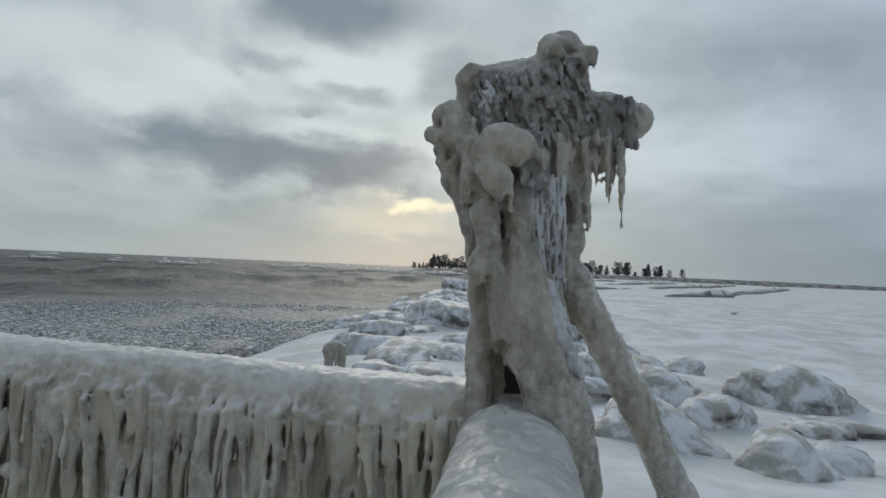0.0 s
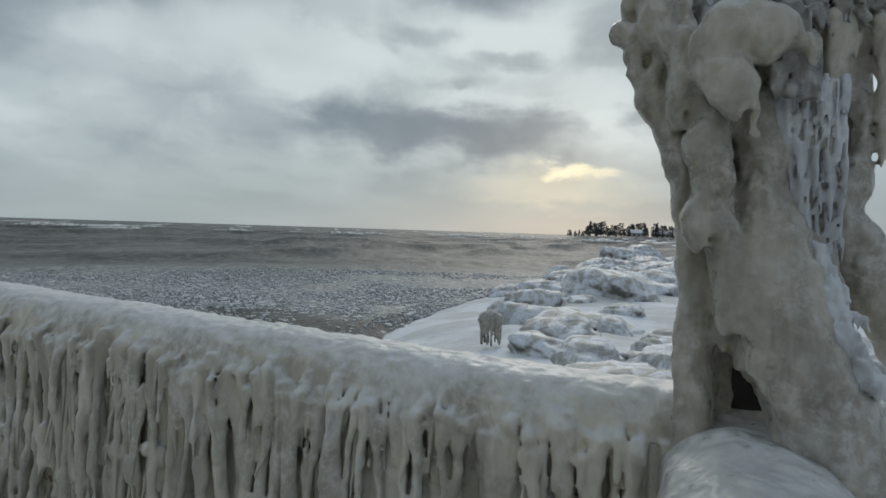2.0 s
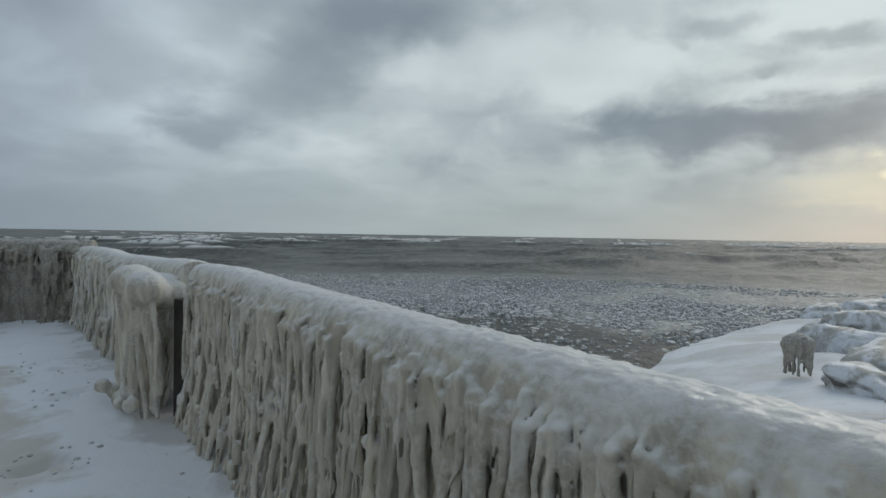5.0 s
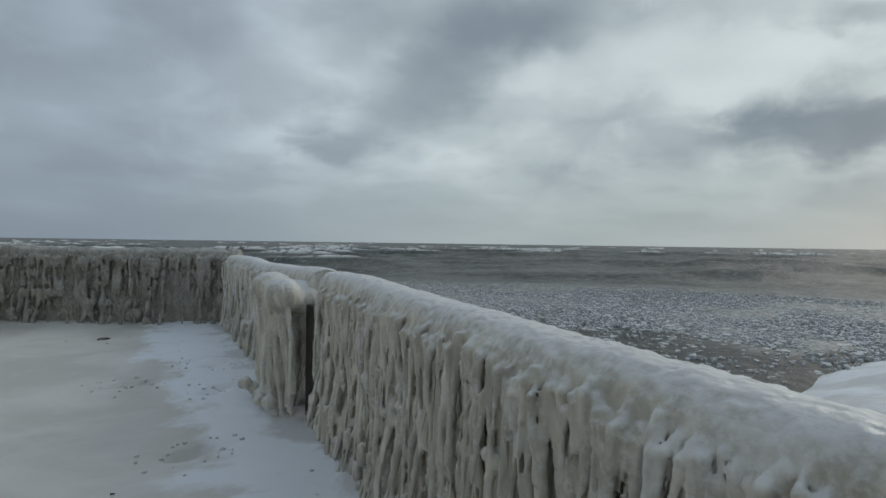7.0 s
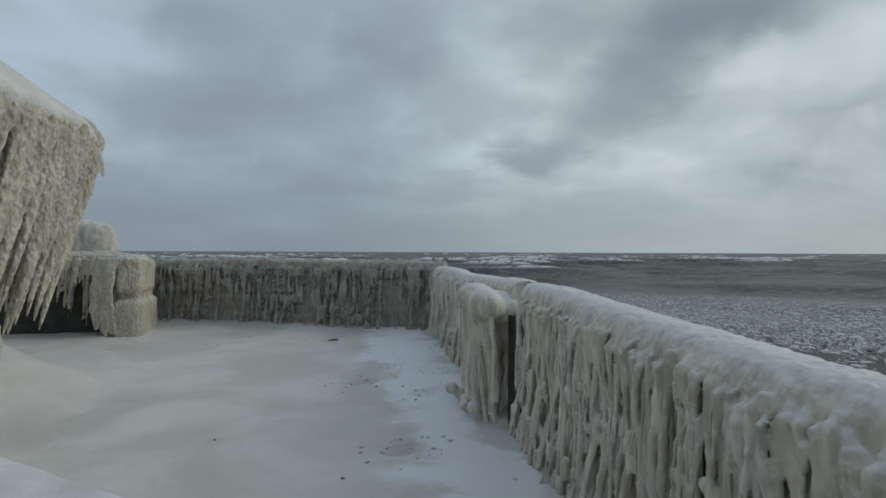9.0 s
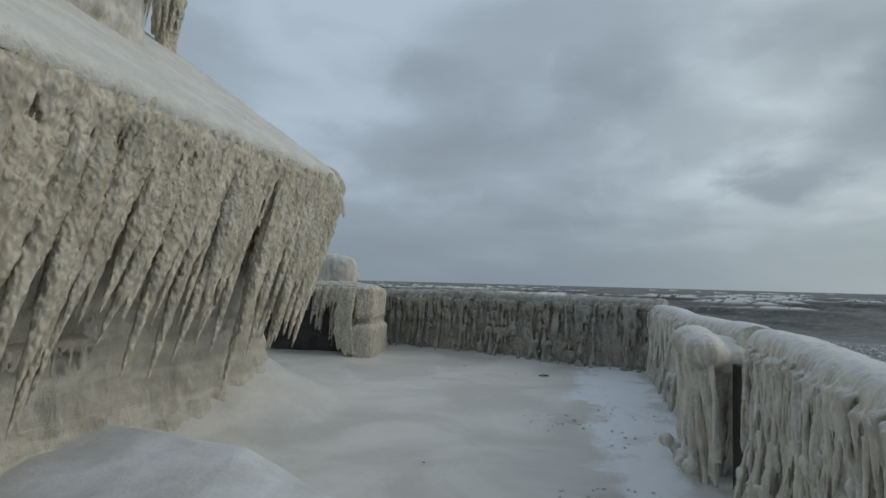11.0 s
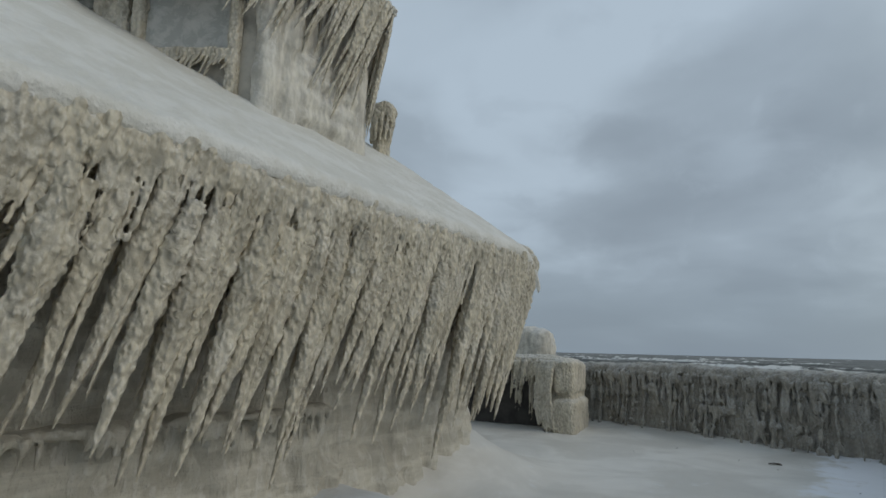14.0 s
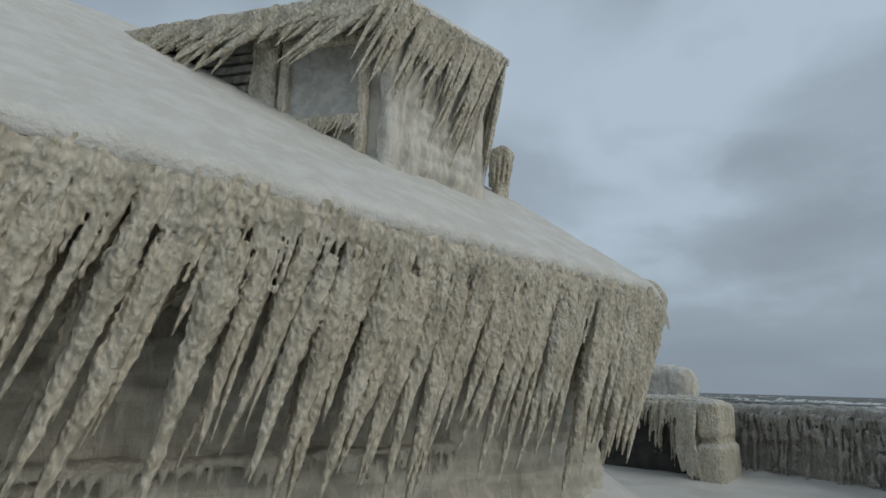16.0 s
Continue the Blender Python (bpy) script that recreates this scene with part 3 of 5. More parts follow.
# ---------- plan ----------
LAKE_RAIL = Line([(1.19, -0.32), (1.19, -0.12), (1.205, 0.25), (1.30, 1.0), (1.43, 1.65), (1.62, 2.4), (1.84, 3.4), (2.05, 4.56)])
LAKE_RAIL_B = Line([(2.10, 4.85), (2.24, 5.7), (2.42, 7.0), (2.60, 8.4), (2.96, 10.85)])
FAR_RAIL = Line([(3.05, 10.72), (1.78, 11.6), (0.0, 12.68), (-1.4, 13.45), (-3.6, 14.6), (-6.0, 15.8)])
NEAR_RAIL = Line([(-2.6, -0.75), (-1.4, -0.32), (-0.5, -0.08), (0.2, -0.03), (0.62, -0.09), (1.15, -0.18)])
HOUSE = pose(-2.0, 6.70, 0, 0, 0, -8.64)


def rail_x(y):
    return np.interp(y, [-0.3, 0.25, 1.65, 4.75, 8.4, 10.85, 20], [1.19, 1.205, 1.43, 2.08, 2.6, 3.0, 4.6])


def far_y(x):
    return np.interp(x, [-6, -1.4, 1.78, 3.05, 6], [15.8, 13.45, 11.6, 10.72, 8.7])


def near_y(x):
    return np.interp(x, [-8, -2.6, -0.5, 1.02], [-2.7, -0.75, -0.08, -0.14])


def outside(x, y):
    """How far a place lies outside the terrace, in metres (negative inside)."""
    return np.maximum(np.maximum(x - rail_x(y), (y - far_y(x)) * 0.86), (near_y(x) - y))


def shore_y(x):
    return np.interp(x, [-400, -20, 0, 4, 9, 17, 24, 40, 77, 150, 330, 420, 3000], [60, 22, 9, 5.2, 5.4, 6.6, 6.2, 4.2, -3.5, -30, -30, 14, -40])


def land_z(x, y):
    """The shore outside the terrace: a snowy bank that falls to the lake."""
    inland = np.clip((shore_y(x) - y) / 9.0, -1, 1)
    far = np.clip((np.hypot(x, y) - 6) / 50, 0, 1)
    top = -0.35 - 0.55 * np.clip((np.hypot(x - 2, y) - 3) / 10, 0, 1) - 0.3 * far
    z = np.where(inland > 0, -2.0 + (top + 2.0) * np.clip(inland * 2.2, 0, 1) ** 0.7, -2.0 + 2.0 * inland)
    return z + 0.12 * fbm(x * 0.5, y * 0.5, x * 0, 3, 5)


def floor_z(x, y):
    """Terrace surface: wind ripples, a bank along the railing, prints and the drift by the house."""
    out = outside(x, y)
    z = 0.02 * fbm(x * 0.8, y * 0.8, x * 0, 3, 2) + 0.005 * fbm(x * 5, y * 5, x * 0, 2, 4)
    z += 0.05 * np.clip(1 + out / 0.5, 0, 1) ** 2
    # drift along the house wall
    hx = (x + 1.97) * 0.989 - (y - 6.9) * 0.150
    hy = (x + 1.97) * 0.150 + (y - 6.9) * 0.989
    z += 0.34 * np.clip((-0.35 - hx) / 0.7, 0, 1) ** 1.6 * (1 + 0.25 * vnoise(hy * 0.9, hy * 0, hy * 0, 3)) * np.clip(1 - (hy - 0.2) / 1.5, 0, 1)
    z += 0.34 * np.exp(-((hy + 0.2) / 1.0) ** 2) * np.clip((0.25 - hx) / 0.8, 0, 1) ** 1.4
    # old prints in the powder
    for px, py in ((0.86, 4.35), (1.06, 4.42), (1.45, 6.0), (1.62, 6.15), (0.95, 6.7), (0.7, 6.75), (1.75, 7.2), (1.62, 7.6)):
        z += 0.03 * np.exp(-(((x - px) / 0.22) ** 2 + ((y - py) / 0.2) ** 2)) - 0.13 * np.exp(-(((x - px) / 0.11) ** 2 + ((y - py) / 0.08) ** 2))
    return z


# ---------- large structure ----------
def build_ground():
    ax = np.r_[-np.geomspace(4500, 20, 26), np.linspace(-19, 62, 190), np.geomspace(64, 4500, 34)]
    ay = np.r_[-np.geomspace(4500, 20, 26), np.linspace(-19, 22, 120), np.geomspace(23, 4500, 26)]
    X, Y = np.meshgrid(ax, ay, indexing="ij")
    Z = land_z(X, Y)
    t = np.clip(-outside(X, Y) / 0.5, 0, 1)
    Z = Z * (1 - t) + (-0.35) * t
    tagged(new("ground", grid_mesh("ground", X, Y, Z, SNOW)), "snow-covered shore that falls to the lake", "ground", kind="structure")
    ax, ay = np.arange(-7.5, 3.6, 0.05), np.arange(-3.2, 16.4, 0.05)
    X, Y = np.meshgrid(ax, ay, indexing="ij")
    Z = floor_z(X, Y)
    out = outside(X, Y)
    Z = np.where(out > 0.05, Z - 0.9 * (out - 0.05) - 0.6 * np.clip((out - 0.05) / 0.3, 0, 1), Z)
    tagged(new("floor", grid_mesh("floor", X, Y, Z, FLOOR)), "terrace floor under wind-packed icy snow", "floor", kind="structure")


build_ground()


def build_water():
    r = np.r_[np.geomspace(2.5, 40, 130), np.geomspace(40.3, 320, 270), np.geomspace(323, 4600, 70)]
    a = np.radians(np.linspace(-35, 165, 800))
    R, A = np.meshgrid(r, a, indexing="ij")
    X, Y = 1 + R * np.cos(A), 4 + R * np.sin(A)
    # swell rolling in from the open lake: steep shoreward faces, crests that break in short lengths
    W = X * 0.62 + Y * 0.78 + 9.0 * vnoise(X * 0.022, Y * 0.022, X * 0, 8) + 1.5 * vnoise(X * 0.12, Y * 0.12, X * 0, 18)
    side = vnoise(X * 0.03, Y * 0.03, X * 0, 12) + 0.5 * vnoise(X * 0.09, Y * 0.09, X * 0, 13)
    saw = W / 21.0 - np.floor(W / 21.0)
    crest = np.where(saw < 0.22, saw / 0.22, 1 - (saw - 0.22) / 0.78) ** 2.2
    deep = np.clip((R - 30) / 60, 0, 1)
    Z = -2.0 + deep * (1.9 * crest * np.clip(0.55 + 0.95 * side, 0.2, 1.25) - 0.35)
    Z += 0.06 * fbm(X * 0.6, Y * 0.6, X * 0, 3, 21) + (0.08 + 0.16 * deep) * fbm(X * 0.2, Y * 0.2, X * 0, 3, 25)
    Z = np.where(R > 900, -2.0 + 0.5 * crest * np.clip(side, 0, 1), Z)
    tagged(new("water", grid_mesh("water", X, Y, Z, WATER)), "grey-brown lake with breaking swell", "lake", kind="structure")


build_water()


def build_slush():
    """Broken pancake ice that drifts along the shore."""
    V, F = [], []
    n = 0
    rng = np.random.default_rng(3)
    while n < 21000:
        x, y = rng.uniform(6, 75), rng.uniform(4, 62)
        d = y - shore_y(x)
        band = math.exp(-((math.hypot(x, y) - 19) / 20) ** 2) * float(0.75 + 0.6 * vnoise(np.array(x * 0.12), np.array(y * 0.12), np.array(0.0), 6))
        if d < 0.1 or math.hypot(x - 1, y - 4) > 46 or rng.random() > band:
            continue
        # open water left along the bank
        if math.hypot(x, y) < 23.5 + 3.5 * float(vnoise(np.array(x * 0.3), np.array(y * 0.3), np.array(0.0), 9)) and math.atan2(y, x) < 0.66 and rng.random() < 0.7:
            continue
        k, r = 5, rng.uniform(0.03, 0.10) * (2.2 if rng.random() < 0.08 else 1) * (1 + 0.012 * math.hypot(x, y))
        h = rng.uniform(0.02, 0.06)
        a0 = rng.uniform(0, 6)
        rr = [r * rng.uniform(0.6, 1.1) for _ in range(k)]
        b = len(V)
        for ring, (s, z) in enumerate(((1.0, -2.05), (0.85, -1.98 + h))):
            for i in range(k):
                V.append((x + rr[i] * s * math.cos(a0 + i * 1.2566), y + rr[i] * s * math.sin(a0 + i * 1.2566), z + rng.uniform(-0.02, 0.02)))
        V.append((x, y, -1.97 + h))
        for i in range(k):
            j = (i + 1) % k
            F += [(b + i, b + j, b + k + j), (b + i, b + k + j, b + k + i), (b + k + i, b + k + j, b + 2 * k)]
        n += 1
    tagged(new("floating_ice", quad_mesh("floating_ice", V, F, SLUSH, False)), "broken white ice pieces drifting on the lake", "ice", kind="stuff")


build_slush()


# ---------- ice-bound railings ----------
def railing(name, line, step, seed, mat, label, top=1.25, wide=0.15, pitch=0.036, front=0.125, big=1.0, lump=1.0, lower=0.0, back=0.03, dip=0.0):
    rng = np.random.default_rng(seed)
    L = line.length
    ice = Ice((-0.12, -0.24, lower - 0.08), (L + 0.12, 0.36, top + 0.12), step)
    # rounded cap that swells and sags
    s = np.arange(0, L + 0.12, 0.12)
    sag = 0.03 * vnoise(s * 0.7, s * 0, s * 0, seed) + 0.006 * vnoise(s * 3.1, s * 0, s * 0, seed + 1)
    for i in range(len(s) - 1):
        r0 = wide * 0.70 * (1 + 0.05 * vnoise(s[i:i + 1] * 2.2, s[:1] * 0, s[:1] * 0, seed + 2)[0])
        for o, dz in ((0.0, 0.0), (-0.085, -0.01)):
            ice.rod((s[i], o, top - wide * 0.74 + dz + sag[i]), (s[i + 1], o, top - wide * 0.74 + dz + sag[i + 1]), r0, r0, 0.05)
    # frozen sheet behind the drips
    ice.slab((0, -0.10, lower - 0.06), (L, back, top - wide), 0.03, 0.03)
    # drips: from under the cap, many short, some down to the floor
    x = 0.02
    while x < L - 0.01:
        r = rng.uniform(0.010, 0.021) * big * (1.35 if rng.random() < 0.15 else 1)
        o = front + rng.uniform(-0.02, 0.04)
        z0 = top - wide * 1.0 + rng.uniform(-0.05, 0.03)
        long_ = rng.random()
        z1 = lower + (rng.uniform(-0.05, 0.05) if long_ < 0.5 else rng.uniform(0.15, 0.55) * top)
        n = max(4, int((z0 - z1) / 0.11))
        zs = np.linspace(z0, z1, n + 1)
        wob = rng.uniform(-0.05, 0.05)
        ph = rng.uniform(0, 6)
        pts = [(x + wob * (1 - (z - z1) / (z0 - z1)) + 0.012 * math.sin(ph + z * 9), o + 0.02 * math.sin(ph * 2 + z * 7) + 0.08 * max(0, 1 - (z - lower) / 0.5), z) for z in zs]
        rad = [r * (1.25 if i == 0 else 1) * rng.uniform(0.75, 1.25) * (1.0 if long_ < 0.55 or i < n - 1 else 0.35) for i in range(n + 1)]
        # head of the drip on the shoulder of the cap
        hx, hz = pts[0][0] - 0.3 * wob, top - wide * 0.72 + rng.uniform(-0.05, 0.02)
        pts = [(hx, wide * 0.42, hz), (hx, o - 0.022, z0 + 0.03)] + pts
        rad = [r * 0.5, r * 0.95] + rad
        ice.chain(pts, rad, 0.010 * big)
        x += rng.uniform(0.6, 1.4) * pitch
    # short nubs under the shoulder
    x = 0.03
    while x < L - 0.01:
        o, z0, ln = front + rng.uniform(0.0, 0.03), top - wide * 1.0 + rng.uniform(-0.04, 0.03), rng.uniform(0.06, 0.22)
        r = rng.uniform(0.009, 0.016) * big
        ice.chain([(x, o - 0.055, z0 + 0.03), (x, o, z0 - 0.01), (x + rng.uniform(-0.01, 0.01), o + 0.008, z0 - ln)], [r, r * 1.15, r * 0.4], 0.006)
        x += rng.uniform(0.45, 1.2) * pitch
    # knobs of spray ice
    for _ in range(int(L * 26 * lump)):
        z = lower + rng.uniform(0.0, 0.62) * top
        r = rng.uniform(0.014, 0.036)
        ice.ball((rng.uniform(0, L), front + rng.uniform(-0.02, 0.035) + 0.05 * (z < lower + 0.3), z), (r, r * 0.8, r * rng.uniform(0.9, 2.0)), 0.018)
    if mat is NEAR_ICE:
        ice.rough(0.012, 12, seed + 9)
    ice.rough(0.003, 16, seed, (1, 1, 0.6))
    ice.rough(0.002, 40, seed + 5)
    if mat is FAR_ICE:
        ice.scales(0.022, 7, seed + 2, (1, 1, 0.8))
    else:
        ice.scales(0.0035, 26, seed + 2, (1, 1, 0.6))
    rail = thing(name, label, "railing")
    def wrap(V):
        V = V.copy()
        V[:, 2] *= 1 - dip * np.clip((1.5 - V[:, 0]) / 1.5, 0, 1)
        return line.bend(V)
    part("ice_shell", ice.mesh("ice_shell", mat, wrap), rail)
    # the rail and posts inside
    n = max(2, int(L / 1.6) + 1)
    for i in range(n):
        p = line.bend(np.array([[0.06 + (L - 0.12) * i / (n - 1), -0.03, 0.0]]))[0]
        bm = bmesh.new()
        bmesh.ops.create_cube(bm, size=1, matrix=pose(p[0], p[1], 0.5) @ Matrix.Diagonal((0.06, 0.06, 1.04, 1)))
        part("post", bm_mesh("post", bm, DARK), rail)
    return rail


ICICLES = [unit_icicle("rail_icicle", 40 + i, RAIL_ICE, 14, 8) for i in range(6)]


def rail_icicles(rail, line, seed, n, top=1.05):
    rng = np.random.default_rng(seed)
    for i in range(n):
        s, z, ln = rng.uniform(0.1, line.length - 0.1), top - rng.uniform(0, 0.1), rng.uniform(0.18, 0.6)
        a = line.bend(np.array([[s, 0.118 + rng.uniform(0, 0.02), z], [s + rng.uniform(-0.05, 0.05), 0.15 + rng.uniform(-0.02, 0.03), z - ln]]))
        hang(ICICLES, rail, a[0], a[1], rng.uniform(0.014, 0.026))


RAIL_LABEL = "railing buried in rounded grey-brown ice with frozen drips"
rail_a = railing("ice_covered_railing", LAKE_RAIL, 0.0095, 11, RAIL_ICE, RAIL_LABEL + " beside the lake", dip=0.045, back=0.085, lump=2.6, pitch=0.025, wide=0.158, front=0.122, big=0.85)
rail_icicles(rail_a, LAKE_RAIL, 5, 40, 1.08)
rail_b = railing("ice_covered_railing", LAKE_RAIL_B, 0.016, 23, RAIL_ICE, RAIL_LABEL, pitch=0.045, big=1.2, wide=0.158, front=0.128)
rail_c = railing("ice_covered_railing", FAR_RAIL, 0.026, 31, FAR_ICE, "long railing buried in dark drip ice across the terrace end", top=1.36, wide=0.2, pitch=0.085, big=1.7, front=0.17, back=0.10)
rail_d = railing("ice_covered_railing", NEAR_RAIL, 0.016, 47, NEAR_ICE, "railing end under a thick rough ice roll", top=1.12, wide=0.195, pitch=0.09)


# ---------- iced post against the railing ----------
def build_post():
    ice = Ice((1.4, 4.4, -0.08), (2.3, 5.85, 1.35), 0.0115)
    rng = np.random.default_rng(9)
    ice.ball((1.72, 4.86, 1.05), (0.17, 0.17, 0.15), 0.05)
    ice.ball((1.73, 5.16, 1.11), (0.18, 0.17, 0.13), 0.06)
    ice.ball((1.96, 5.1, 1.0), (0.18, 0.3, 0.16), 0.06)
    ice.rod((1.85, 5.15, 0.05), (1.87, 5.12, 0.95), 0.13, 0.15, 0.05)
    for i in range(42):
        a = rng.uniform(0, 1)
        x0, y0 = 1.70 - 0.06 * math.sin(a * 3.1) + rng.uniform(-0.02, 0.05), 4.74 + a * 0.66
        z1 = rng.uniform(-0.03, 0.25)
        n = 7
        zs = np.linspace(1.0 - 0.08 * abs(a - 0.4), z1, n + 1)
        ph = rng.uniform(0, 6)
        pts = [(x0 + 0.05 * ((1.0 - z)) + 0.015 * math.sin(ph + 6 * z), y0 + 0.10 * (1 - z) * (a - 0.4) + 0.012 * math.sin(ph * 2 + 8 * z), z) for z in zs]
        ice.chain(pts, [rng.uniform(0.014, 0.026) for _ in zs], 0.009)
    for _ in range(8):
        ice.ball((rng.uniform(1.62, 1.78), rng.uniform(4.9, 5.7), rng.uniform(0, 0.22)), rng.uniform(0.04, 0.075), 0.04)
    ice.rough(0.005, 14, 4, (1, 1, 0.6))
    post = thing("ice_covered_post", "stout post under a dripping ice hood against the railing", "post")
    part("ice_hood", ice.mesh("ice_hood", RAIL_ICE), post)
    bm = bmesh.new()
    bmesh.ops.create_cube(bm, size=1, matrix=pose(2.0, 4.66, 0.45) @ Matrix.Diagonal((0.22, 0.16, 1.05, 1)))
    part("post_core", bm_mesh("post_core", bm, DARK), post, "dark wet timber in the gap")


build_post()


# ---------- iced sign at the railing corner ----------
def build_sign():
    X = 1.08
    rng = np.random.default_rng(17)
    ice = Ice((0.78, -0.98, 0.42), (1.36, 0.2, 2.52), 0.0085)

    def lumps(items, k):
        for (y, z, o), r in items:
            ice.ball((X + o, y, z), r, k)

    def column(items, k):
        ice.chain([(X + o, y, z) for (y, z, o), r in items], [r for p, r in items], k)

    # head: a thick slab that rises to a knob and a dripping spout
    for i in range(9):
        t = i / 8
        ice.rod((X + 0.03, -0.02 - 0.345 * t, 2.06), (X + 0.03, -0.02 - 0.345 * t, 2.235 + 0.095 * t ** 1.5), 0.065, 0.058, 0.03)
    lumps([((0.004, 2.235, 0.0), 0.047), ((-0.015, 2.255, -0.01), 0.04), ((-0.284, 2.372, 0.01), 0.046), ((-0.333, 2.38, 0.01), 0.05), ((-0.365, 2.36, 0.01), 0.03), ((-0.30, 2.35, -0.04), 0.04)], 0.018)
    column([((-0.36, 2.345, 0), 0.03), ((-0.429, 2.352, 0), 0.018), ((-0.434, 2.33, 0), 0.012), ((-0.435, 2.296, 0), 0.003)], 0.012)
    column([((-0.38, 2.145, 0.04), 0.088), ((-0.50, 2.139, 0.04), 0.082), ((-0.593, 2.134, 0.04), 0.07)], 0.04)
    # knuckled ring of lobes on the lake side
    lumps([((0.066, 2.10, -0.02), 0.052), ((0.104, 2.038, -0.03), 0.038), ((0.05, 2.055, -0.06), 0.045), ((0.08, 1.985, -0.02), 0.033), ((0.05, 1.925, -0.02), 0.034), ((0.018, 2.02, -0.05), 0.05), ((0.0, 1.945, -0.01), 0.05), ((0.012, 1.869, 0), 0.05), ((0.035, 1.885, -0.01), 0.045), ((0.062, 1.95, -0.03), 0.036), ((0.03, 1.98, 0.01), 0.06)], 0.014)
    column([((0.05, 2.11, -0.06), 0.04), ((0.015, 2.06, -0.09), 0.04), ((-0.01, 1.99, -0.09), 0.042), ((-0.03, 1.90, -0.08), 0.04), ((-0.03, 1.84, -0.06), 0.035)], 0.014)
    # fist-like lobe and its dripping tail
    lumps([((-0.094, 1.984, -0.17), (0.06, 0.066, 0.06)), ((-0.158, 1.976, -0.16), (0.065, 0.07, 0.062)), ((-0.215, 1.945, -0.13), (0.06, 0.055, 0.06)), ((-0.054, 1.955, -0.17), 0.042), ((-0.08, 1.904, -0.165), 0.05), ((-0.12, 2.01, -0.15), 0.05)], 0.016)
    column([((-0.085, 1.90, -0.17), 0.05), ((-0.105, 1.865, -0.175), 0.046), ((-0.125, 1.825, -0.17), 0.03), ((-0.142, 1.782, -0.165), 0.014), ((-0.141, 1.70, -0.16), 0.004)], 0.012)
    # body
    column([((-0.157, 1.939, 0.05), 0.125), ((-0.20, 1.743, 0.05), 0.125), ((-0.21, 1.587, 0.04), 0.115), ((-0.218, 1.454, 0.0), 0.10)], 0.04)
    # curtain on the lake side, down to the railing
    column([((0.008, 1.90, 0.01), 0.06), ((-0.014, 1.831, 0.01), 0.05), ((-0.041, 1.735, 0.01), 0.047), ((-0.065, 1.639, 0.01), 0.043), ((-0.078, 1.505, 0.01), 0.042), ((-0.081, 1.351, 0.0), 0.04), ((-0.077, 1.202, -0.02), 0.04), ((-0.09, 1.05, -0.03), 0.045), ((-0.10, 0.7, -0.03), 0.05)], 0.014)
    for i in range(6):
        y = -0.055 - 0.021 * i
        column([((y - 0.01, 1.46, 0.03), 0.02), ((y, 1.33, 0.0 + 0.012 * i), 0.024), ((y + 0.004, 1.2, -0.03 + 0.014 * i), 0.02), ((y + 0.006, 1.02, -0.04 + 0.014 * i), 0.024)], 0.008)
    # beaded column beside it
    column([((-0.10, 1.85, -0.07), 0.046), ((-0.078, 1.757, -0.1), 0.048), ((-0.092, 1.675, -0.09), 0.040), ((-0.085, 1.583, -0.1), 0.053), ((-0.128, 1.50, -0.09), 0.052), ((-0.165, 1.40, -0.09), 0.062)], 0.012)
    lumps([((-0.062, 1.60, -0.09), (0.045, 0.038, 0.055)), ((-0.06, 1.77, -0.11), (0.04, 0.034, 0.06)), ((-0.10, 1.70, -0.13), (0.035, 0.035, 0.06))], 0.012)
    # column under the tail, then the thick leg that leans away from the lake
    column([((-0.17, 1.84, -0.06), 0.06), ((-0.19, 1.74, -0.07), 0.056), ((-0.185, 1.66, -0.06), 0.06), ((-0.20, 1.57, -0.06), 0.075)], 0.014)
    column([((-0.208, 1.588, -0.04), 0.085), ((-0.212, 1.457, -0.06), 0.106), ((-0.227, 1.367, -0.08), 0.106), ((-0.262, 1.28, -0.1), 0.104), ((-0.311, 1.193, -0.11), 0.098), ((-0.355, 1.107, -0.12), 0.085), ((-0.388, 1.019, -0.12), 0.068), ((-0.412, 0.931, -0.12), 0.059), ((-0.428, 0.808, -0.12), 0.057), ((-0.45, 0.45, -0.12), 0.057)], 0.03)
    # ridge under the arm, the shoulder and the far leg
    column([((-0.335, 2.03, 0.03), 0.08), ((-0.355, 1.847, 0.03), 0.072), ((-0.358, 1.71, 0.02), 0.07), ((-0.328, 1.60, 0.0), 0.06)], 0.03)
    column([((-0.343, 1.593, 0.01), 0.066), ((-0.392, 1.556, 0.02), 0.064), ((-0.454, 1.441, 0.03), 0.062), ((-0.527, 1.326, 0.03), 0.058), ((-0.649, 1.131, 0.05), 0.06), ((-0.798, 0.824, 0.05), 0.06), ((-0.93, 0.45, 0.05), 0.06)], 0.02)
    column([((-0.315, 1.58, -0.06), 0.022), ((-0.33, 1.48, -0.07), 0.02), ((-0.365, 1.37, -0.07), 0.016), ((-0.40, 1.27, -0.07), 0.010), ((-0.412, 1.225, -0.07), 0.003)], 0.01)
    column([((-0.28, 1.60, -0.07), 0.02), ((-0.295, 1.50, -0.10), 0.018), ((-0.33, 1.39, -0.12), 0.014), ((-0.36, 1.31, -0.12), 0.006)], 0.01)
    # icicles under the arm
    for i in range(17):
        y, ln = -0.315 - 0.0135 * i, rng.uniform(0.12, 0.42)
        o, z = -0.045 + rng.uniform(-0.02, 0.03), rng.uniform(2.02, 2.07)
        column([((y, z, o), 0.02), ((y - 0.004, z - 0.5 * ln, o), 0.013), ((y - 0.006, z - ln, o), 0.003)], 0.008)
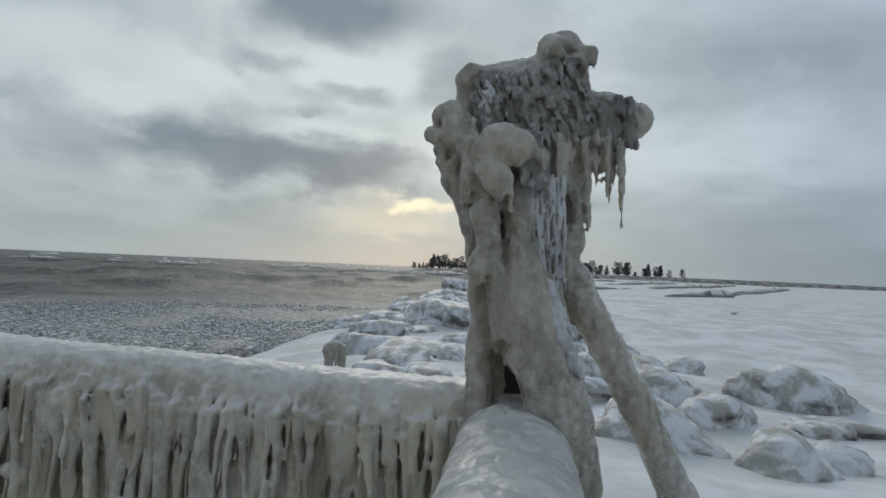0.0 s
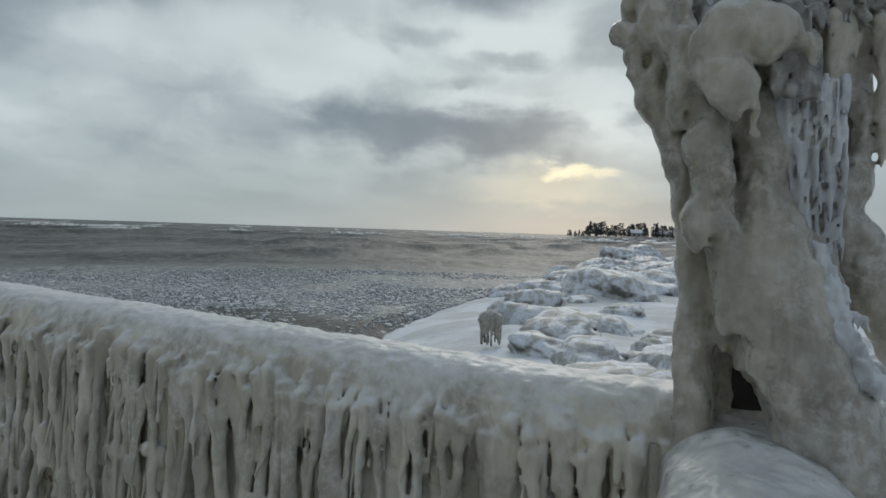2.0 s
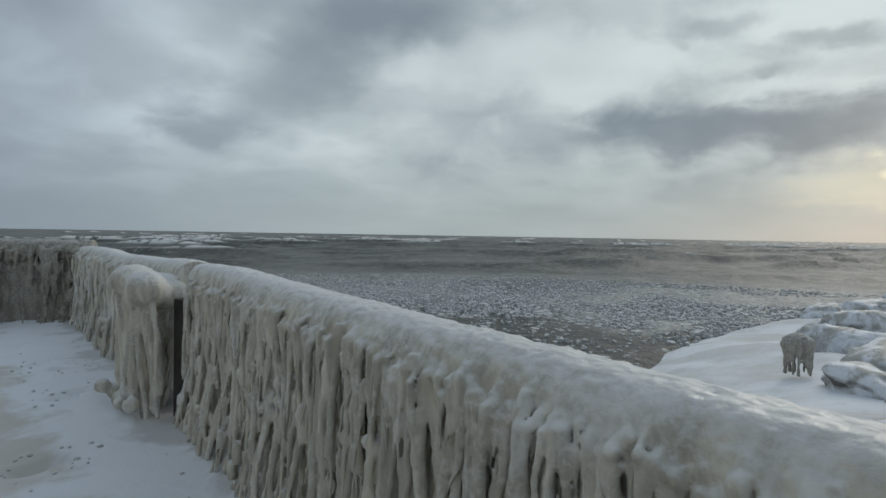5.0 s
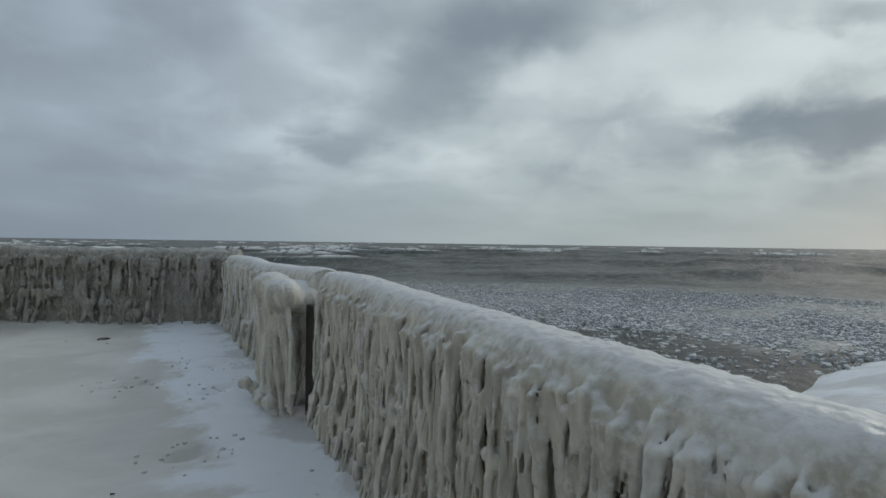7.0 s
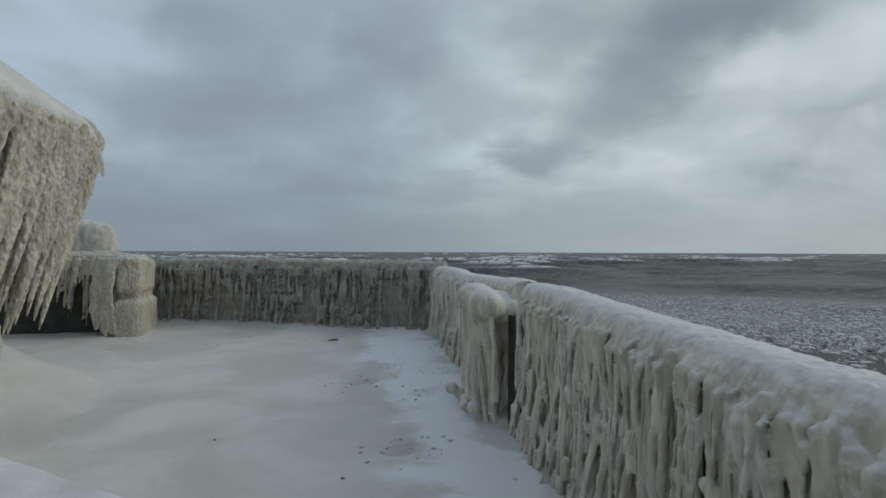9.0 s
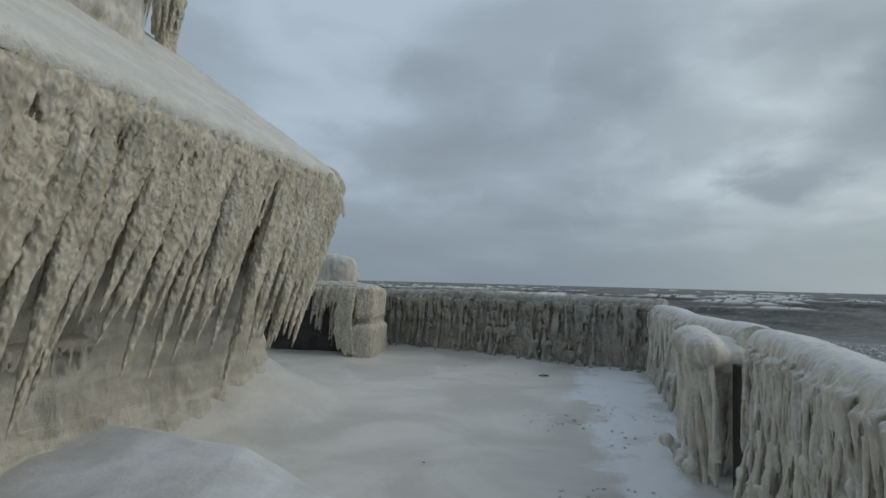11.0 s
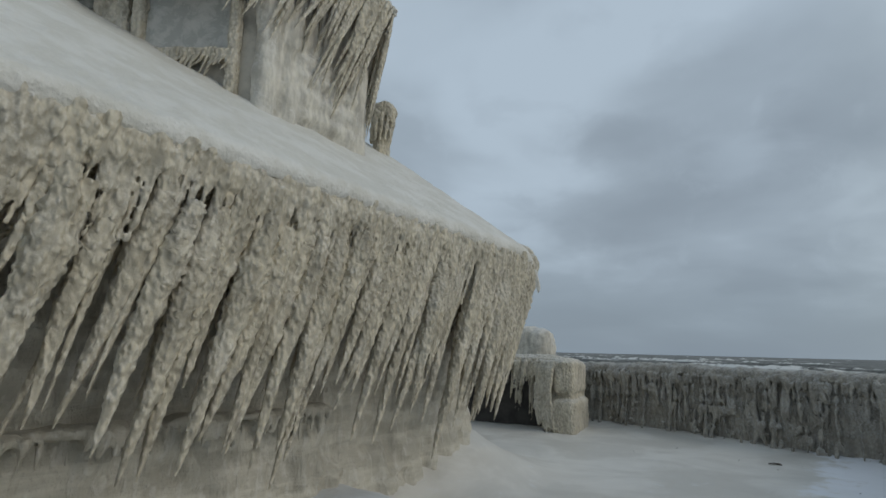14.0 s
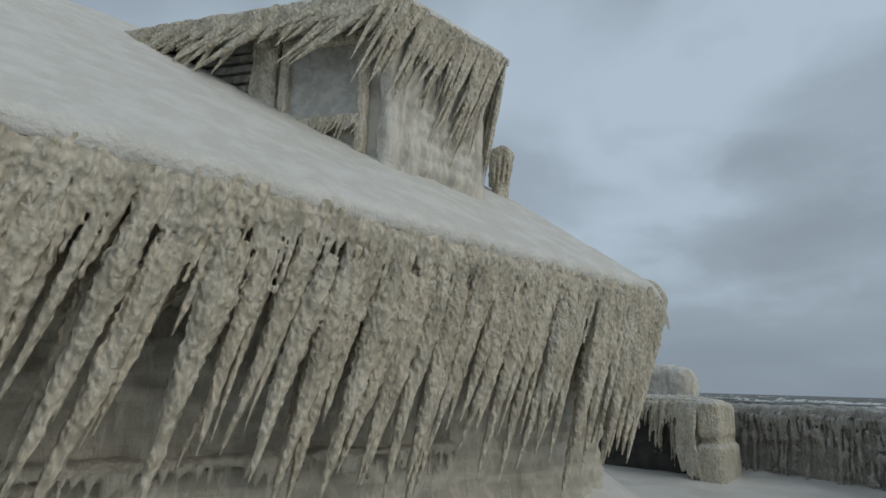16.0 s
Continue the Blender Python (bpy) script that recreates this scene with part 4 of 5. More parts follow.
    # hollows and folds between the fused columns
    for (y, z, o), r in (((-0.078, 1.51, -0.12), (0.06, 0.016, 0.055)), ((-0.165, 1.195, -0.11), (0.13, 0.055, 0.09)), ((-0.145, 1.29, -0.12), (0.07, 0.02, 0.07)), ((0.052, 1.972, -0.07), (0.05, 0.018, 0.026)), ((0.018, 1.925, -0.08), (0.05, 0.012, 0.035)),
                         ((-0.03, 1.829, -0.09), (0.04, 0.011, 0.03)), ((-0.128, 1.77, -0.14), (0.05, 0.012, 0.06)), ((0.0, 2.075, -0.12), (0.04, 0.010, 0.05)), ((-0.205, 1.90, -0.19), (0.05, 0.03, 0.04)), ((0.085, 2.075, -0.07), (0.03, 0.010, 0.02)),
                         ((-0.345, 2.345, -0.06), (0.04, 0.03, 0.009)), ((-0.36, 1.80, -0.06), (0.07, 0.022, 0.07))):
        ice.cut((X + o, y, z), r, 0.02)
    ice.rough(0.006, 9, 3, (1, 1, 0.7))
    ice.rough(0.0035, 32, 8)
    ice.scales(0.003, 38, 9, (1, 1, 0.8))
    sign = thing("ice_covered_sign", "tall sign swallowed by lumpy grey ice at the railing corner", "sign")
    part("ice_shell", ice.mesh("ice_shell", SIGN_ICE), sign)
    # scaly drip ice on the face of the head
    face = Ice((0.9, -0.66, 1.84), (1.2, 0.06, 2.36), 0.0065)
    face.slab((X - 0.055, -0.40, 2.06), (X + 0.02, -0.03, 2.27), 0.03, 0.03)
    for i in range(620):
        y = rng.uniform(-0.56, -0.02)
        top = 2.23 + 0.09 * max(0.0, min(1.0, (-y - 0.05) / 0.3)) ** 1.5 if y > -0.4 else 2.19
        z = rng.uniform(2.04, top)
        o = X - (0.060 if y > -0.4 else 0.045) + rng.uniform(-0.012, 0.012)
        ln = rng.uniform(0.02, 0.06)
        face.rod((o, y, z), (o - 0.012, y - 0.35 * ln, z - ln), rng.uniform(0.006, 0.011), 0.003, 0.002)
    for i in range(60):
        y, z = rng.uniform(-0.26, -0.17), rng.uniform(1.86, 2.03)
        face.rod((X - 0.17 + abs(y + 0.2) * 0.5, y, z), (X - 0.175 + abs(y + 0.2) * 0.5, y - 0.01, z - 0.04), 0.012, 0.005, 0.006)
    face.scales(0.004, 42, 5, (1, 1, 0.6))
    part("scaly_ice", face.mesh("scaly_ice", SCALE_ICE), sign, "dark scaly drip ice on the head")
    bm = bmesh.new()
    bmesh.ops.create_cube(bm, size=1, matrix=pose(X + 0.07, -0.36, 1.80) @ Matrix.Diagonal((0.16, 0.035, 0.12, 1)))
    bmesh.ops.bevel(bm, geom=bm.edges[:], offset=0.008, segments=2)
    part("board", bm_mesh("board", bm, SIGN_BOARD), sign, "bare brown board behind the icicles")
    bm = bmesh.new()
    bmesh.ops.create_cube(bm, size=1, matrix=pose(X + 0.08, -0.19, 0.85) @ Matrix.Diagonal((0.07, 0.16, 0.9, 1)))
    bmesh.ops.bevel(bm, geom=bm.edges[:], offset=0.008, segments=2)
    part("sign_post", bm_mesh("sign_post", bm, DARK), sign, "dark wet post in the hollow")
    # white rime: a patch on the head, a veil under the fist, a seam down the leg
    frost = Ice((0.84, -0.48, 1.24), (1.16, 0.0, 2.26), 0.006)
    for i in range(90):
        y, z = -0.07 + rng.normal(0, 0.022), 2.13 + rng.normal(0, 0.05)
        frost.rod((X - 0.066, y, z), (X - 0.07, y - 0.012, z - rng.uniform(0.01, 0.04)), rng.uniform(0.004, 0.008), 0.003, 0.004)
    for i in range(230):
        v = rng.random() ** 1.2
        z = 1.90 - 0.36 * v
        y = -0.255 - 0.055 * v + rng.uniform(-0.065, 0.065) * (1.1 - 0.5 * v)
        o = X - 0.085 - 0.05 * (1 - v) + 0.25 * abs(y + 0.27) + rng.uniform(-0.01, 0.01)
        frost.rod((o, y, z), (o - 0.002, y - 0.004, z - rng.uniform(0.02, 0.09)), rng.uniform(0.0035, 0.0075), 0.002, 0.002)
    for i in range(240):
        v = rng.random()
        y, z = -0.278 - 0.10 * v ** 1.5 + rng.normal(0, 0.016), 1.56 - 0.27 * v
        o = X - 0.105 - 0.07 * v + rng.uniform(-0.012, 0.012)
        frost.rod((o, y, z), (o, y - 0.01, z - 0.03), rng.uniform(0.005, 0.009), 0.003, 0.005)
    part("frost", frost.mesh("frost", CLEAR_FROST), sign, "white rime between the icicles")


build_sign()


# ---------- house ----------
def sheet_box(name, x0, x1, y0, y1, z0, z1, mat):
    bm = bmesh.new()
    bmesh.ops.create_cube(bm, size=1, matrix=pose((x0 + x1) / 2, (y0 + y1) / 2, (z0 + z1) / 2) @ Matrix.Diagonal((x1 - x0, y1 - y0, z1 - z0, 1)))
    return bm_mesh(name, bm, mat)


SLOPE = 0.69
EAVE_Z = 2.72


def roof_z(x):
    return EAVE_Z + 0.215 - SLOPE * x


def build_house():
    house = thing("house", "lakeside restaurant wholly glazed in tan ice, icicles along its eaves", "house", HOUSE)
    rng = np.random.default_rng(29)
    # long front wall, gable wall, rest
    Y, Z = np.meshgrid(np.arange(-9.5, 0.04, 0.035), np.arange(-0.1, 2.75, 0.035), indexing="ij")
    X = -0.80 + 0.05 * fbm(Y * 1.5, Z * 1.2, Y * 0, 3, 14) + 0.055 * fbm(Y * 7, Z * 4.5, Y * 0, 3, 15) + 0.05 * np.abs(vnoise(Y * 9, Z * 9, Y * 0, 18)) * np.clip(1.3 - Z, 0.2, 1) + 0.22 * np.clip(1 - Z / 0.8, 0, 1) ** 1.6
    X = np.minimum(X, -0.52)
    part("wall", grid_mesh("wall", X, Y, Z, WALL_ICE), house, "tan wall under rippled ice")
    part("wall", sheet_box("wall", -1.3, -0.9, -9.5, 0.0, -0.1, 2.7, WALL), house)
    bm = bmesh.new()
    pts = [(-0.82, 0), (-0.82, 2.9), (-5.4, 5.95), (-9.8, 2.9), (-9.8, 0)]
    vs = [bm.verts.new((x, 0.02, z - 0.12)) for x, z in pts] + [bm.verts.new((x, -0.3, z - 0.12)) for x, z in pts]
    n = len(pts)
    bm.faces.new(vs[:n])
    bm.faces.new(vs[n:][::-1])
    for i in range(n):
        bm.faces.new((vs[i], vs[n + i], vs[n + (i + 1) % n], vs[(i + 1) % n]))
    bmesh.ops.recalc_face_normals(bm, faces=bm.faces[:])
    part("wall", bm_mesh("wall", bm, WALL_ICE), house, "gable wall")
    part("wall", sheet_box("wall", -9.8, -9.6, -9.5, -0.55, -0.1, 2.9, WALL), house)
    part("wall", sheet_box("wall", -9.8, -1.0, -9.6, -9.4, -0.1, 2.9, WALL), house)
    # roof: thick glazed snow, rounded at the eave and the verge
    v = np.r_[np.linspace(-9.8, -0.1, 170), np.linspace(-0.06, 0.09, 10)]
    turn = np.radians(np.linspace(-50, 55.4, 16))
    u = np.r_[0.10 + 0.10 * np.cos(turn), np.linspace(0.13, -5.4, 120)]
    drop = np.r_[roof_z(0.10) - 0.1215 + 0.10 * np.sin(turn), roof_z(np.linspace(0.13, -5.4, 120))]
    U, V = np.meshgrid(u, v, indexing="ij")
    inner = np.clip(-U / 0.5 + 0.25, 0.2, 1)
    Zr = drop[:, None] + 0.03 * inner * fbm(U * 0.8, V * 0.8, U * 0, 3, 33) + 0.011 * fbm(U * 8, V * 8, U * 0, 2, 36)
    Zr -= 0.30 * np.clip((V + 0.25) / 0.42, 0, 1) ** 2.0 + 0.22 * np.clip((U + 0.35) / 0.45, 0, 1) * np.clip((V + 0.35) / 0.5, 0, 1) ** 1.5
    part("roof", grid_mesh("roof", U, V, Zr, ROOF_SNOW), house, "roof slope under smooth glazed snow")
    U2 = -10.8 - U
    part("roof", grid_mesh("roof", U2[::-1], V, Zr[::-1], ROOF_SNOW), house)
    bm = bmesh.new()
    for y0, y1 in ((-9.8, 0.15),):
        vs = [bm.verts.new(p) for p in ((0.05, y0, EAVE_Z - 0.12), (0.05, y1, EAVE_Z - 0.12), (-5.4, y1, 6.15), (-5.4, y0, 6.15))]
        bm.faces.new(vs)
        vs = [bm.verts.new(p) for p in ((-10.85, y0, EAVE_Z - 0.12), (-10.85, y1, EAVE_Z - 0.12), (-5.4, y1, 6.15), (-5.4, y0, 6.15))]
        bm.faces.new(vs[::-1])
    part("soffit", bm_mesh("soffit", bm, DARK), house)
    # eave: fused drip ice
    ice = Ice((-0.62, -8.4, 1.35), (0.42, 0.48, 3.0), 0.0165)
    ice.ball((-0.12, 0.02, EAVE_Z - 0.06), (0.29, 0.27, 0.27), 0.08)
    ice.ball((0.03, 0.0, EAVE_Z - 0.10), (0.17, 0.17, 0.15), 0.06)
    ice.ball((-0.16, -0.02, EAVE_Z - 0.42), (0.22, 0.2, 0.4), 0.08)
    for i in range(41):
        y = -8.2 + i * 0.2
        if i < 40:
            ice.rod((0.05, y, EAVE_Z - 0.12), (0.05 if i < 39 else -0.06, y + 0.2, EAVE_Z - 0.12), 0.13, 0.13, 0.03)
        ice.rod((-0.18, y, EAVE_Z - 0.1), (-0.18, y + 0.2, EAVE_Z - 0.1), 0.2, 0.2, 0.05)
    y = -8.3
    while y < 0.02:
        z0, ln = EAVE_Z + rng.uniform(-0.13, 0.01), rng.uniform(0.26, 0.62) + 0.4 * max(0.0, 1 + y / 2.2) * rng.random()
        x0 = 0.165 + rng.uniform(-0.025, 0.02)
        lean = rng.uniform(0.16, 0.32)
        r = rng.uniform(0.020, 0.038)
        k = 6
        ice.chain([(x0 - 0.14 * ln * (j / k), y - lean * ln * (j / k), z0 - ln * j / k) for j in range(k + 1)], [r * rng.uniform(0.8, 1.2) * (1 - 0.6 * (j / k)) for j in range(k + 1)], 0.012)
        y += rng.uniform(0.014, 0.034)
    # back row
    y = -8.3
    while y < 0.1:
        ln = rng.uniform(0.3, 0.75)
        ice.chain([(-0.22, y, 2.5), (-0.3, y - 0.2 * ln, 2.5 - ln * 0.6), (-0.34, y - 0.28 * ln, 2.5 - ln)], [0.12, 0.09, 0.03], 0.04)
        y += rng.uniform(0.10, 0.2)
    # gable end of the eave
    for i in range(26):
        x0, z0, ln = 0.02 - 0.025 * i, EAVE_Z - 0.1, rng.uniform(0.35, 1.0)
        ice.chain([(x0, 0.10 - rng.uniform(0, 0.1), z0), (x0 - 0.12 * ln, 0.02 - 0.12 * ln, z0 - ln * 0.5), (x0 - 0.25 * ln, -0.02 - 0.25 * ln, z0 - ln)], [0.08, 0.06, 0.02], 0.03)
    ice.rough(0.006, 9, 41, (1, 1, 0.6))
    ice.scales(0.0075, 19, 43, (1, 1, 0.75))
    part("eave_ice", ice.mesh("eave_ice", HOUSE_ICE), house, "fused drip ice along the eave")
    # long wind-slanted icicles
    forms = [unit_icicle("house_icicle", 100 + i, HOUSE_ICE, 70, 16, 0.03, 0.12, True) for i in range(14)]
    y = -8.2
    while y < -0.02:
        for row in (0, 1):
            if row and rng.random() < 0.3:
                continue
            # broad blades with full heads, thin ones between and behind them
            broad = row == 0 and rng.random() < 0.62
            z0 = rng.uniform(2.36, 2.66) if broad else rng.uniform(2.42, 2.68)
            ln = rng.uniform(1.25, 1.95) if broad else rng.uniform(0.55, 1.5)
            lean = 0.245 + rng.uniform(-0.06, 0.06)
            x0 = 0.12 - 0.2 * row + rng.uniform(-0.05, 0.04)
            z1 = max(0.50 + 0.4 * rng.random(), z0 - ln)
            hang(forms, house, (x0, y + rng.uniform(-0.04, 0.04), z0), (x0 - 0.12 * ln, y - lean * (z0 - z1), z1), rng.uniform(0.065, 0.105) if broad else rng.uniform(0.032, 0.058))
        y += rng.uniform(0.06, 0.13) if y < -1.3 else rng.uniform(0.04, 0.075)
    for i in range(9):
        x0, ln = -0.10 - 0.07 * i, rng.uniform(0.6, 1.1)
        hang(forms, house, (x0, 0.08, 2.35), (x0 - 0.2 * ln, 0.08 - 0.25 * ln, 2.35 - ln), 0.06)
    # iced ledge along the foot of the wall, nubs of drip ice under its lip
    ledge = Ice((-1.0, -9.4, 0.5), (-0.42, -0.9, 1.2), 0.022)
    ledge.slab((-0.95, -9.3, 0.98), (-0.62, -2.6, 1.06), 0.04, 0.04)
    y = -9.2
    while y < -2.65:
        ledge.rod((-0.62, y, 1.0), (-0.60, y - 0.03, 0.98 - rng.uniform(0.05, 0.2)), rng.uniform(0.018, 0.034), 0.01, 0.01)
        y += rng.uniform(0.04, 0.11)
    ledge.rough(0.03, 4, 81)
    ledge.rough(0.010, 18, 82)
    part("ledge", ledge.mesh("ledge", WALL_ICE), house, "iced ledge low on the wall")
    # ---- upper storey ----
    CX, CY = -1.42, -3.02
    TOP = 5.72
    part("upper_wall", sheet_box("upper_wall", CX - 0.2, CX, CY, -1.54, 3.2, TOP, WALL), house, "ice-plastered wall of the upper storey")
    FACE = pose(CX, CY, 0, 0, 0, 32.7)
    part("upper_wall", sheet_box("upper_wall", -4.6, -0.1, 0.02, 0.22, 3.2, TOP, WALL), house, "", FACE)
    part("upper_wall", sheet_box("upper_wall", CX - 4.4, CX - 0.2, -1.75, -1.57, 3.2, TOP, WALL), house)
    ice = Ice((CX - 0.5, CY - 0.35, 3.5), (CX + 0.35, -0.75, TOP + 0.1), 0.022)
    ice.chain([(CX - 0.02, CY + 0.02, 3.7), (CX, CY, 4.3), (CX - 0.02, CY, 5.0), (CX, CY, TOP)], [0.14, 0.12, 0.11, 0.13], 0.06)
    ice.chain([(CX + 0.02, CY + 0.28, 3.8), (CX + 0.02, CY + 0.25, 4.5), (CX, CY + 0.25, TOP)], [0.12, 0.08, 0.1], 0.05)
    ice.slab((CX - 0.1, CY, 3.6), (CX + 0.05, -1.55, TOP), 0.04, 0.06)
    for zc, r in ((4.0, 0.12), (4.2, 0.13), (4.42, 0.12), (4.62, 0.08)):
        ice.rod((CX + 0.03, CY + 0.45, zc), (CX + 0.02, -1.8, zc + 0.02), r, r * 0.7, 0.08)
    for i in range(60):
        y = CY + 0.2 + rng.uniform(0, 1.25)
        z0 = TOP - rng.uniform(0, 0.2)
        ln = rng.uniform(0.3, 0.95)
        ice.chain([(CX + 0.10, y, z0), (CX + 0.07, y - 0.1 * ln, z0 - ln)], [0.045, 0.015], 0.03)
    ice.chain([(CX, -1.55, TOP), (CX - 0.02, -1.57, 4.6), (CX, -1.58, 3.9)], [0.09, 0.06, 0.08], 0.04)
    ice.rough(0.03, 4, 51)
    ice.rough(0.006, 16, 52)
    part("upper_ice", ice.mesh("upper_ice", SMOOTH_ICE), house, "rippled ice sheet on the upper wall")
    # window in the side face
    window = part("window", sheet_box("window", -1.28, -0.36, -0.03, 0.0, 4.52, 5.45, FROSTED), house, "frosted dark window", FACE)
    for x0, x1, z0, z1, nm in ((-1.40, -1.26, 4.42, 5.58, "frame"), (-0.38, -0.26, 3.75, 5.58, "frame"), (-1.28, -0.36, 5.45, 5.58, "frame"), (-1.40, -0.26, 4.40, 4.53, "sill")):
        bar = Ice((x0 - 0.1, -0.22, z0 - 0.1), (x1 + 0.1, 0.08, z1 + 0.1), 0.018)
        bar.slab((x0, -0.11, z0), (x1, 0.02, z1), 0.035, 0.03)
        bar.rough(0.010, 9, int(z0 * 10))
        bar.rough(0.006, 24, int(x1 * 10))
        part(nm, bar.mesh(nm, HOUSE_ICE), window)
    small = [unit_icicle("fringe_icicle", 140 + i, HOUSE_ICE, 14, 7, 0.05, 0.25) for i in range(8)]
    for i in range(24):
        x = -0.30 - i * 0.047
        hang(small, window, (x, -0.09, 4.46 + rng.uniform(-0.03, 0.03)), (x - 0.10, -0.13, 4.46 - rng.uniform(0.12, 0.3)), rng.uniform(0.02, 0.035))
    for i in range(9):
        part("louvre", sheet_box("louvre", -3.7, -1.8, -0.07, 0.0, 4.4 + i * 0.14, 4.49 + i * 0.14, LOUVRE), house, "", FACE)
    bar = Ice((-1.95, -0.25, 3.9), (-1.3, 0.1, TOP + 0.05), 0.022)
    bar.slab((-1.8, -0.1, 3.95), (-1.45, 0.03, TOP), 0.04, 0.03)
    for i in range(9):
        bar.ball((-1.6 + 0.05 * math.sin(i * 2.1), -0.1, 4.3 + 0.16 * i), (0.09, 0.05, 0.08), 0.04)
    bar.rough(0.02, 9, 71)
    part("corner_board", bar.mesh("corner_board", HOUSE_ICE), house, "", FACE)
    # hipped upper roof
    bm = bmesh.new()
    e = 0.34
    fx, fy = -0.8415, -0.5402
    corner = (CX + e, CY - 0.30)
    left = (CX + 4.7 * fx + e * 0.54, CY + 4.7 * fy - e * 0.84)
    lo = [corner, (CX + e, -1.30), (CX - 5.2, -1.30), left]
    a = [bm.verts.new((x, y, TOP - 0.02)) for x, y in lo]
    b = [bm.verts.new((x, y, TOP + 0.14)) for x, y in lo]
    r0, r1 = bm.verts.new((CX - 0.75, -2.35, TOP + 0.7)), bm.verts.new((CX - 3.9, -3.2, TOP + 0.75))
    bm.faces.new(a)
    for i in range(4):
        bm.faces.new((a[i], a[(i + 1) % 4], b[(i + 1) % 4], b[i]))
    for f in ((b[0], b[1], r0), (b[1], b[2], r1, r0), (b[2], b[3], r1), (b[3], b[0], r0, r1)):
        bm.faces.new(f)
    bmesh.ops.recalc_face_normals(bm, faces=bm.faces[:])
    bmesh.ops.bevel(bm, geom=bm.edges[:], offset=0.06, segments=3, affect="EDGES")
    part("upper_roof", bm_mesh("upper_roof", bm, ROOF_SNOW, True), house, "hipped roof of the upper storey under snow")
    fringe = forms[:8]
    # fringe on the lake face
    for i in range(46):
        y = CY - 0.30 + i * 0.0415
        ln = rng.uniform(0.45, 1.2) + 0.75 * max(0, (i - 22) / 23)
        hang(fringe, house, (CX + 0.34 + rng.uniform(-0.05, 0.02), y, TOP + 0.06), (CX + 0.22 - 0.15 * rng.random(), y - ln * rng.uniform(0.2, 0.5), TOP + 0.06 - ln), rng.uniform(0.03, 0.055))
    # fringe on the side face, combed sideways by the wind
    for i in range(150):
        t = i / 149 * 4.6
        x, y = corner[0] + (left[0] - corner[0]) * t / 4.7, corner[1] + (left[1] - corner[1]) * t / 4.7
        ln = rng.uniform(0.4, 0.95) + (0.4 if rng.random() < 0.2 else 0)
        k = rng.uniform(0.35, 0.8)
        hang(fringe, house, (x, y, TOP + 0.10 - rng.uniform(0, 0.08)), (x + ln * k * fx * 0.9, y - ln * k * 0.75, TOP + 0.06 - ln * rng.uniform(0.35, 0.75)), rng.uniform(0.032, 0.068))
    for i in range(10):
        ln = rng.uniform(0.9, 1.55)
        x, y = corner[0] - 0.06 * i, corner[1] - 0.02 * i
        hang(fringe, house, (x, y, TOP + 0.05), (x - 0.5 * ln, y - 0.5 * ln, TOP + 0.05 - 0.62 * ln), 0.06)
    # long drips at the far corner of the fringe
    for i in range(12):
        y = -1.40 + 0.012 * i
        hang(fringe, house, (CX + 0.3 - 0.03 * i, y, TOP + 0.02), (CX + 0.10 - 0.03 * i, y - 0.16, TOP - rng.uniform(0.9, 1.8)), rng.uniform(0.03, 0.05))
    return house


build_house()


def build_vent():
    ice = Ice((-4.6, 6.2, 4.2), (-3.5, 7.0, 5.5), 0.02)
    ice.rod((-4.12, 6.62, 4.25), (-4.12, 6.62, 5.0), 0.12, 0.13, 0.05)
    ice.ball((-4.10, 6.62, 5.02), (0.19, 0.2, 0.13), 0.05)
    for i in range(12):
        a = i * 0.52
        ice.rod((-4.1 + 0.16 * math.cos(a), 6.62 + 0.16 * math.sin(a), 4.98), (-4.12 + 0.14 * math.cos(a), 6.58 + 0.14 * math.sin(a), 4.5), 0.04, 0.015, 0.02)
    ice.rough(0.015, 10, 3)
    tagged(new("roof_vent", ice.mesh("roof_vent", HOUSE_ICE)), "roof vent pipe capped with tan ice on the slope", "vent")


build_vent()


